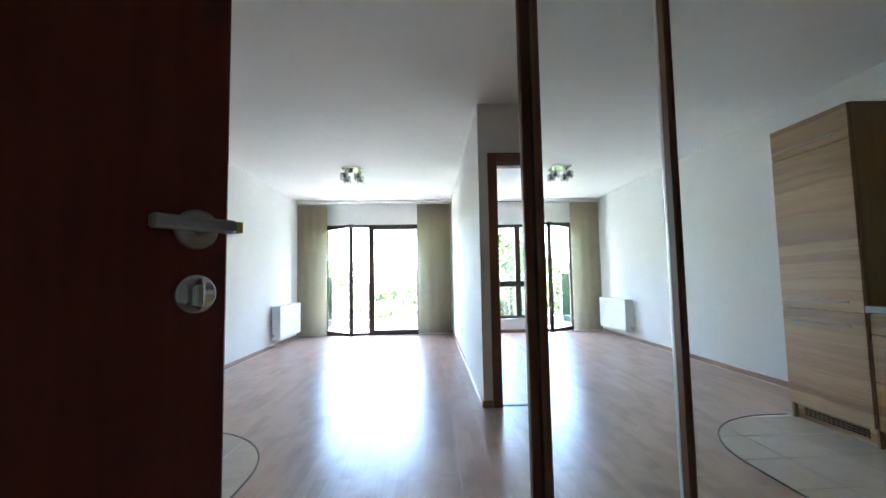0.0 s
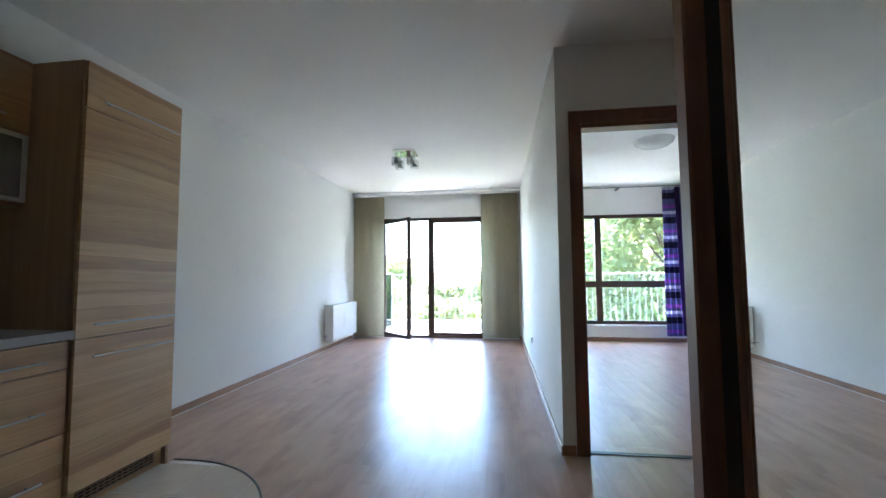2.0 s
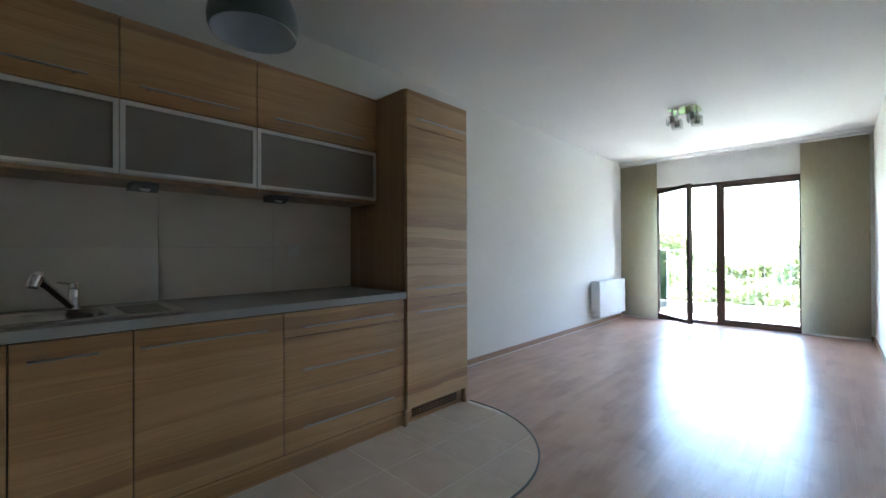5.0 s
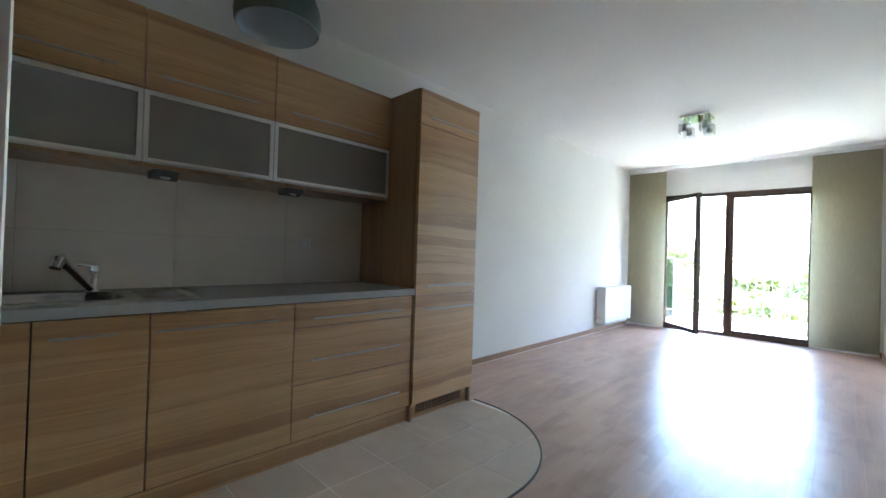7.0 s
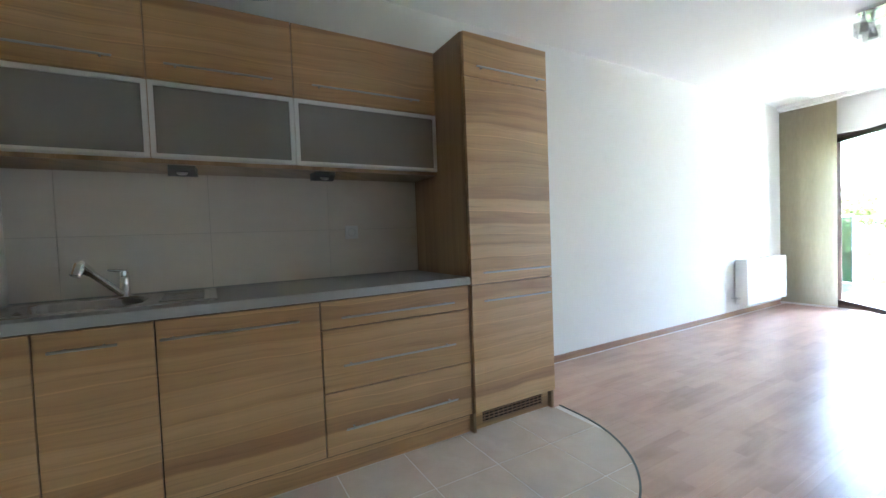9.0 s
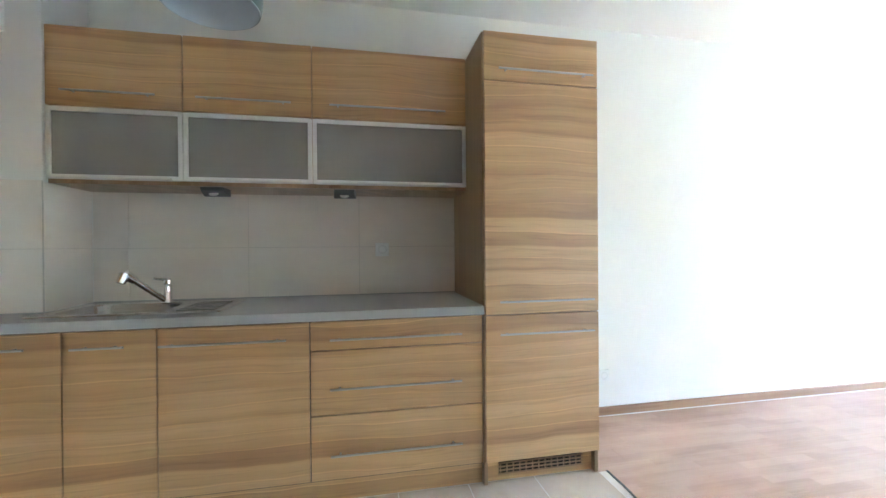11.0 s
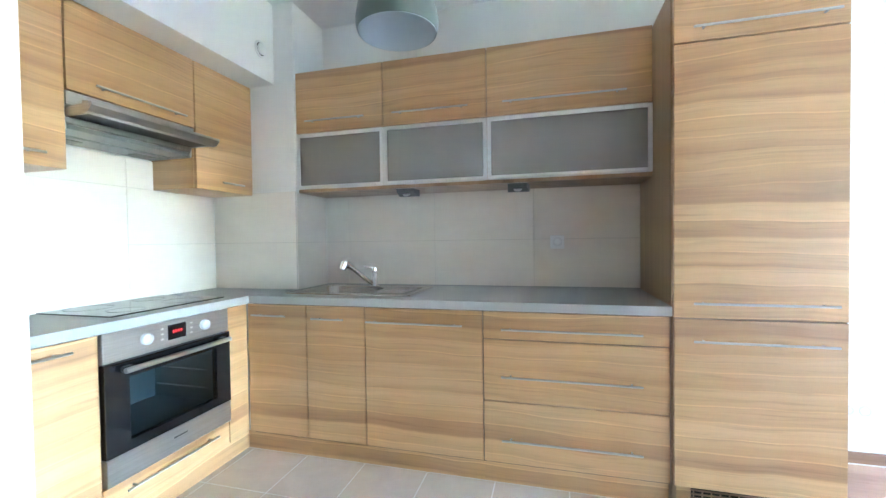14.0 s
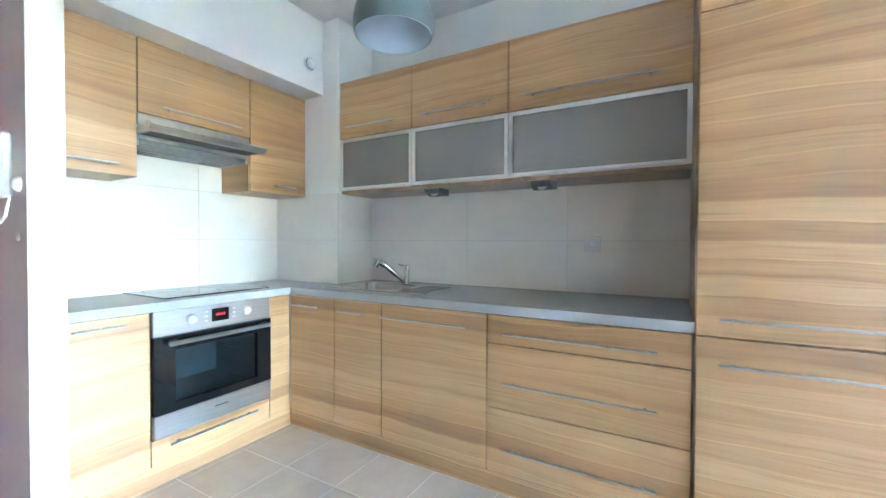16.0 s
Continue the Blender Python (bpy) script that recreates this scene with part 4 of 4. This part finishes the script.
def wall_x(x0, x1, z0, label, handle):
    u = thing("wall_unit", ((x0 + x1) / 2, 1.65, z0), label, "kitchen cabinet", "oven-side wall units")
    part("body", boxes((x0, x1, YB + 0.0005, HY - 0.02, z0, 2.116)), M["wood_x"], u)
    front_x(u, "door", x0, x1, z0 - 0.003, 2.116, HY, handle=handle)
    return u


wall_x(-2.344, -1.925, 1.448, "wood-grain wall unit beside the cooker hood", (-2.24, -2.08, 1.495))
wall_x(-1.923, -1.336, 1.76, "short wood-grain wall unit above the cooker hood", (-1.85, -1.43, 1.80))
wall_x(-1.334, XP0 - 0.002, 1.448, "wood-grain wall unit beside the wall end", (-1.25, -1.0, 1.495))
hood = thing("cooker_hood", (-1.63, 1.79, 1.60), "slim stainless steel cooker hood with pulled-out dark glass visor", "cooker hood")
HX0, HX1 = -1.921, -1.338
part("body", boxes((HX0, HX1, YB + 0.001, HY - 0.021, 1.635, 1.758), (HX0, HX0 + 0.012, YB + 0.001, HY - 0.021, 1.606, 1.635), (HX1 - 0.012, HX1, YB + 0.001, HY - 0.021, 1.606, 1.635), bevel=0.002), M["steel"], hood, "steel hood body")
part("filter", boxes((HX0 + 0.014, HX1 - 0.014, YB + 0.16, HY - 0.024, 1.612, 1.630), bevel=0.002), M["filter"], hood, "grey mesh grease filter")
part("rear_strip", boxes((HX0 + 0.014, HX1 - 0.014, YB + 0.012, YB + 0.156, 1.606, 1.630), bevel=0.003), M["filter"], hood, "grey rear strip with the lamp covers")
for x in (-1.80, -1.46):
    part("lamp_cover", boxes((x - 0.05, x + 0.05, YB + 0.06, YB + 0.12, 1.602, 1.6055), bevel=0.001), M["grey_plastic"], hood, "small grey lamp cover")
part("fascia", boxes((HX0, HX1, HY - 0.0205, HY - 0.004, 1.702, 1.756), bevel=0.002), M["steel"], hood, "brushed steel fascia under the cabinet front")
part("visor", boxes((HX0 + 0.012, HX1 - 0.012, HY - 0.0205, HY + 0.098, 1.658, 1.6665)), M["black"], hood, "dark glass sliding visor")
part("visor_top", boxes((HX0 + 0.012, HX1 - 0.012, HY - 0.0205, HY + 0.098, 1.690, 1.700), bevel=0.002), M["steel"], hood, "thin steel top of the sliding visor")
bm = bmesh.new()
prof = [(HY + 0.099, 1.655), (HY + 0.124, 1.657), (HY + 0.146, 1.680), (HY + 0.146, 1.692), (HY + 0.099, 1.702)]
ra = [bm.verts.new((HX0 - 0.012, y, z)) for y, z in prof]
rb = [bm.verts.new((HX1 + 0.012, y, z)) for y, z in prof]
bm.faces.new(ra)
bm.faces.new(rb[::-1])
for i in range(len(prof)):
    j = (i + 1) % len(prof)
    bm.faces.new((ra[i], rb[i], rb[j], ra[j]))
bmesh.ops.recalc_face_normals(bm, faces=bm.faces)
part("front_lip", bm, M["steel"], hood, "rounded steel front lip")
for x0 in (HX0, HX1 - 0.011):
    part("side_bracket", boxes((x0, x0 + 0.011, HY - 0.0205, HY + 0.098, 1.655, 1.6895), bevel=0.003), M["steel"], hood, "small steel side bracket")

# pendant lamp
pen = thing("pendant_lamp", (-1.73, 3.158, 1.985), "grey-green bell pendant lamp with a white inside", "pendant lamp")
prof = [(0.158, 0.0), (0.164, 0.02), (0.166, 0.045), (0.158, 0.09), (0.135, 0.15), (0.095, 0.20), (0.045, 0.235), (0.02, 0.25)]
part("shade", lathe(bmesh.new(), prof, (-1.73, 3.158, 1.985), 40), M["shade_out"], pen, "grey-green metal bell", smooth=True)
part("lining", lathe(bmesh.new(), [(r - 0.003, h - 0.001) for r, h in prof], (-1.73, 3.158, 1.985), 40), M["shade_in"], pen, "white inside of the bell", smooth=True)
part("bulb", lathe(bmesh.new(), [(0.0005, 0.115), (0.018, 0.118), (0.028, 0.135), (0.028, 0.155), (0.016, 0.19), (0.016, 0.23)], (-1.73, 3.158, 1.985), 20), M["bulb"], pen, smooth=True)
part("cord", rod(bmesh.new(), (-1.73, 3.158, 2.225), (-1.73, 3.158, ZC), 0.004), M["grey_plastic"], pen, "thin flex")
part("canopy", rod(bmesh.new(), (-1.73, 3.158, ZC - 0.03), (-1.73, 3.158, ZC), 0.05), M["shade_out"], pen)


# sockets, vent, intercom
def socket(x, y, z, two=False):
    s = thing("socket", (x, y, z), "white double wall socket" if two else "white wall socket on the tiles", "socket", "wall sockets")
    w = 0.075 if two else 0.04
    part("plate", boxes((x, x + 0.009, y - w, y + w, z - 0.04, z + 0.04), bevel=0.003), M["white_plastic"], s)
    for dy in (-0.036, 0.036) if two else (0,):
        part("insert", lathe(bmesh.new(), [(0.027, 0.0), (0.026, 0.003), (0.019, 0.003), (0.018, -0.004), (0.0005, -0.004)], (x + 0.0095, y + dy, z), 24, "x"), M["white"], s, smooth=True)
    return s


socket(XL + 0.009, 3.78, 1.135)
socket(XL, 5.22, 0.27, True)
s_ = socket(XR, 7.5, 0.34)
s_.rotation_euler = (0, 0, radians(180))
s_["label"] = "white wall socket low on the living room wall"
vt = thing("air_vent", (-2.23, 2.115, 2.283), "round white ceiling-high exhaust valve on the bulkhead", "vent")
part("ring", lathe(bmesh.new(), [(0.05, 0.0), (0.05, 0.008), (0.044, 0.012), (0.038, 0.006), (0.036, 0.0)], (-2.23, 2.115, 2.283), 32, "y"), M["white_plastic"], vt, smooth=True)
part("disc", lathe(bmesh.new(), [(0.03, 0.003), (0.034, 0.010), (0.028, 0.018), (0.0005, 0.02)], (-2.23, 2.115, 2.283), 32, "y"), M["white_plastic"], vt, smooth=True)
part("gap", lathe(bmesh.new(), [(0.037, 0.001), (0.0005, 0.001)], (-2.23, 2.115, 2.283), 32, "y"), M["dark"], vt)

# ---- outside ----
part("balcony_floor", boxes((-3.4, 3.6, YW + 0.3, 11.2, -0.25, -0.02)), M["plaster_out"], None, "pale concrete balcony slab", kind="structure")
part("ground", boxes((-300, 300, 11.6, 700, -7.2, -7.0)), M["grass"], None, "green ground far below the balcony", kind="structure")
part("balcony_upstand", boxes((-3.4, 3.6, 11.05, 11.2, -0.0195, 0.17), bevel=0.004), M["plaster_out"], None, "low pale concrete upstand at the balcony edge", kind="structure")
rl = thing("balcony_railing", (-0.7, 11.0, 0), "grey steel balcony railing with thin upright bars", "railing")
part("handrail", boxes((-3.35, 3.4, 10.98, 11.03, 1.11, 1.135), bevel=0.004), M["rail"], rl)
part("bottom_rail", boxes((-3.35, 3.4, 10.99, 11.02, 0.08, 0.105), bevel=0.003), M["rail"], rl)
bar_mesh = None
for i in range(61):
    x = -3.30 + i * 0.11
    if bar_mesh is None:
        b0 = part("bar", rod(bmesh.new(), (x, 11.005, 0.105), (x, 11.005, 1.11), 0.005, seg=6), M["rail"], rl)
        bar_mesh = b0.data
    else:
        b1 = new("bar", bar_mesh)
        b1.parent, b1.location = rl, (i * 0.11, 0, 0)
for x in (-3.35, 3.4):
    part("post", boxes((x - 0.02, x + 0.02, 10.985, 11.025, -0.02, 1.109), bevel=0.003), M["rail"], rl)
sc = thing("balcony_screen", (-2.33, 10.5, 0), "green-tinted glass side screen of the balcony", "balcony screen")
part("pane", boxes((-2.335, -2.325, 10.08, 10.93, 0.08, 1.14)), glass("green_screen_glass", 0.05, (0.22, 0.36, 0.34), 0.8), sc, "green-tinted glass")
part("rail", boxes((-2.35, -2.31, 10.06, 10.95, 1.14, 1.165), (-2.345, -2.315, 10.06, 10.079, -0.02, 1.139), (-2.345, -2.315, 10.931, 10.95, -0.02, 1.139)), M["rail"], sc, "steel edge rail")


def tree(base, height, spread, seed, leaves=9000):
    """A broadleaf tree: tapered trunk with limbs, and a crown of small leaf clumps with gaps."""
    rng = random.Random(seed)
    t = thing("tree", base, "broadleaf tree with a dense light-green crown", "tree", "trees below the balcony")
    bx, by, bz = base
    bm = bmesh.new()
    top = Vector((bx, by, bz + height * 0.8))
    rod(bm, (bx, by, bz - 0.2), top, 0.22, 0.06, 8)
    lobes = []
    for k in range(16):
        a, h = rng.uniform(0, 6.28), rng.uniform(0.35, 0.92)
        r = spread * (1.0 - abs(h - 0.55) * 1.3) * rng.uniform(0.45, 1.0)
        p = Vector((bx + r * math.cos(a), by + r * math.sin(a), bz + height * h))
        rod(bm, (bx, by, bz + height * h * 0.72), p, 0.07, 0.02, 6)
        lobes.append((p, spread * rng.uniform(0.28, 0.5)))
    lobes.append((top, spread * 0.45))
    part("trunk", bm, M["bark"], t, "brown trunk and limbs")
    verts, faces = [], []
    for _ in range(leaves):
        c, r = lobes[rng.randrange(len(lobes))]
        d = Vector((rng.gauss(0, 1), rng.gauss(0, 1), rng.gauss(0, 1))).normalized()
        p = c + d * r * rng.uniform(0.55, 1.08) - Vector(base)
        u = Vector((rng.gauss(0, 1), rng.gauss(0, 1), rng.gauss(0, 0.6))).normalized()
        w = u.cross(d + Vector((0.01, 0.02, 0.3))).normalized()
        s = rng.uniform(0.10, 0.24)
        n = len(verts)
        verts += [p - u * s, p + w * s * 0.6, p + u * s, p - w * s * 0.6]
        faces.append((n, n + 1, n + 2, n + 3))
    me = bpy.data.meshes.new("crown")
    me.from_pydata([tuple(v) for v in verts], [], faces)
    me.materials.append(M["leaf"])
    cr = new("crown", me)
    cr.parent = t
    tagged(cr, "light-green leaves", kind="stuff")
    return t


t1 = tree((-6.0, 31.0, -7.0), 6.4, 3.4, 1)
t2 = tree((0.8, 34.0, -7.0), 7.7, 3.9, 2)
t3 = tree((8.2, 24.0, -7.0), 14.5, 5.0, 3, 18000)
for src, x, y, turn, sc_ in ((t1, -1.8, 29.0, 40, 0.95), (t2, -10.5, 36.0, 130, 1.0), (t1, -15.0, 33.0, 200, 1.1), (t2, 5.0, 38.0, 75, 1.05), (t1, -5.5, 42.0, 290, 1.15), (t3, 13.5, 29.0, 120, 1.05), (t3, 5.6, 31.0, 220, 0.88), (t3, 18.0, 24.0, 20, 0.95), (t2, -22.0, 45.0, 15, 1.2), (t2, -14.0, 55.0, 265, 1.35), (t1, 1.0, 56.0, 100, 1.4), (t2, 12.0, 52.0, 310, 1.4), (t3, -30.0, 50.0, 60, 0.8)):
    src.scale = (sc_,) * 3
    copy_thing(src, pose(x, y, -7.0, 0, 0, turn))
    src.scale = (1, 1, 1)

# ---- floor pieces ----
TILE = 0.338


def tile_edge(y):
    """The outer edge of the tiled area, by y."""
    if y > 4.1:
        return -1.93 + 0.78 * math.sqrt(max(0.0, 1 - ((y - 4.1) / 0.77) ** 2))
    return -1.15 + 0.32 * max(0.0, (3.6 - y) / 1.2) ** 1.5 * 0.85


edge = [(tile_edge(y), y) for y in [2.47 + 0.03 * i for i in range(54)] + [4.10 + 0.77 * math.sin(radians(a)) for a in range(2, 90, 3)]]
edge += [(-2.06, 4.87)]

# tiled kitchen floor: each tile cut to the curved edge
poly = edge + [(-2.06, 4.8), (-2.12, 4.8), (-2.12, 2.08), (XP0, 2.08), (XP0, 2.452), (-0.85, 2.452)]


def clip(pts, axis, value, keep_above):
    """Cuts a polygon by an axis-aligned line."""
    out = []
    for p, q in zip(pts, pts[1:] + pts[:1]):
        ip, iq = ((p[axis] >= value) == keep_above), ((q[axis] >= value) == keep_above)
        if ip:
            out.append(p)
        if ip != iq:
            k = (value - p[axis]) / (q[axis] - p[axis])
            out.append(tuple(p[i] + k * (q[i] - p[i]) for i in (0, 1)))
    return out


def slab(pts, z0, z1):
    bm = bmesh.new()
    clean = [p for i, p in enumerate(pts) if (Vector(p) - Vector(pts[i - 1])).length > 1e-4]
    if len(clean) < 3:
        return None
    top = [bm.verts.new((x, y, z1)) for x, y in clean]
    low = [bm.verts.new((x, y, z0)) for x, y in clean]
    bm.faces.new(top)
    for i in range(len(clean)):
        j = (i + 1) % len(clean)
        bm.faces.new((top[i], low[i], low[j], top[j]))
    bmesh.ops.recalc_face_normals(bm, faces=bm.faces)
    return bm


g = 0.0024
for i in range(5):
    for j in range(9):
        x0, y0 = -2.432 + TILE * i, 2.127 + TILE * j - TILE
        pts = poly
        for axis, value, up in ((0, x0 + g, True), (0, x0 + TILE - g, False), (1, y0 + g, True), (1, y0 + TILE - g, False)):
            pts = clip(pts, axis, value, up) if pts else pts
        if len(pts) > 2:
            bm = slab(pts, -0.012, 0.001)
            if bm:
                part("tile", bm, M["tile"], floor)
# joints and metal edge strip
bm = slab(poly, -0.012, -0.0001)
part("grout_bed", bm, M["grout"], floor, "pale grout between the tiles")
bm = bmesh.new()
path = [Vector((x, y, 0)) for x, y in edge]
prev = None
for i, p in enumerate(path):
    d = (path[min(i + 1, len(path) - 1)] - path[max(i - 1, 0)]).normalized()
    nrm = Vector((d.y, -d.x, 0)) * 0.010
    cur_ = [bm.verts.new(p + Vector((0, 0, z)) + s * nrm) for s, z in ((0, -0.01), (0, 0.0045), (1, 0.0045), (1, -0.01))]
    if prev:
        for k in range(3):
            bm.faces.new((prev[k], cur_[k], cur_[k + 1], prev[k + 1]))
    prev = cur_
bmesh.ops.recalc_face_normals(bm, faces=bm.faces)
part("edge_strip", bm, M["strip"], floor, "curved dark metal strip between tiles and laminate")


def plank(x0, x1, y0, y1):
    return boxes((x0 + 0.0002, x1 - 0.0002, y0 + 0.0002, y1 - 0.0002, -0.011, -0.0006), bevel=0.0003)


rng = random.Random(4)
PW, PL = 0.193, 1.286
for (ax0, ax1, ay0, ay1) in ((XL, XR, 0.4, YW + 0.03), (XR, 1.45, 0.4, YD + 0.05), (XR + 0.1, 3.08, YD + 0.05, YW)):
    x = ax0
    while x < ax1 - 1e-3:
        xe = min(x + PW, ax1)
        y = ay0 - rng.uniform(0, PL)
        while y < ay1 - 1e-3:
            ye = y + PL
            lo, hi = max(y, ay0), min(ye, ay1)
            inside = xe < -1.2 and hi < 4.0
            if hi - lo > 0.003 and not inside:
                part("plank", plank(x, xe, lo, hi), M["laminate"], floor)
            y = ye
        x = xe


def wall_tiles(parent_name, axis, at, a0, a1, joints_a, z_rows, label):
    """Wall tiles as separate pieces, 8 mm proud of the wall."""
    w = thing(parent_name, (at if axis == "x" else a0, a0 if axis == "x" else at, z_rows[0]), label, kind="structure")
    if axis == "x":
        part("grout_bed", boxes((at, at + 0.006, a0, a1, z_rows[0], z_rows[-1])), M["wall_grout"], w)
    else:
        part("grout_bed", boxes((a0, a1, at, at + 0.006, z_rows[0], z_rows[-1])), M["wall_grout"], w)
    cuts = [a0] + [j for j in joints_a if a0 < j < a1] + [a1]
    for p, q in zip(cuts, cuts[1:]):
        for z0, z1 in zip(z_rows, z_rows[1:]):
            r = (p + 0.001, q - 0.001)
            if axis == "x":
                part("tile", boxes((at + 0.001, at + 0.009, *r, z0 + 0.001, z1 - 0.001), bevel=0.0008), M["wall_tile"], w)
            else:
                part("tile", boxes((*r, at + 0.001, at + 0.009, z0 + 0.001, z1 - 0.001), bevel=0.0008), M["wall_tile"], w)


wall_tiles("splashback_west", "x", XL, 2.2615, 4.227, [2.43, 3.03, 3.645], [0.867, 1.153, 1.4545], "beige glazed wall tiles behind the sink")
wall_tiles("splashback_column", "x", -2.345, YB + 0.01, 2.2525, [], [0.867, 1.153, 1.462], "beige glazed wall tiles on the column front")
wall_tiles("splashback_column_side", "y", 2.2525, XL + 0.01, -2.3365, [], [0.867, 1.153, 1.4545], "beige glazed wall tiles on the column side")
wall_tiles("splashback_south", "y", YB, -2.335, XP0 - 0.001, [-1.78, -1.18], [0.867, 1.153, 1.4475, 1.60], "pale glazed wall tiles behind the hob")
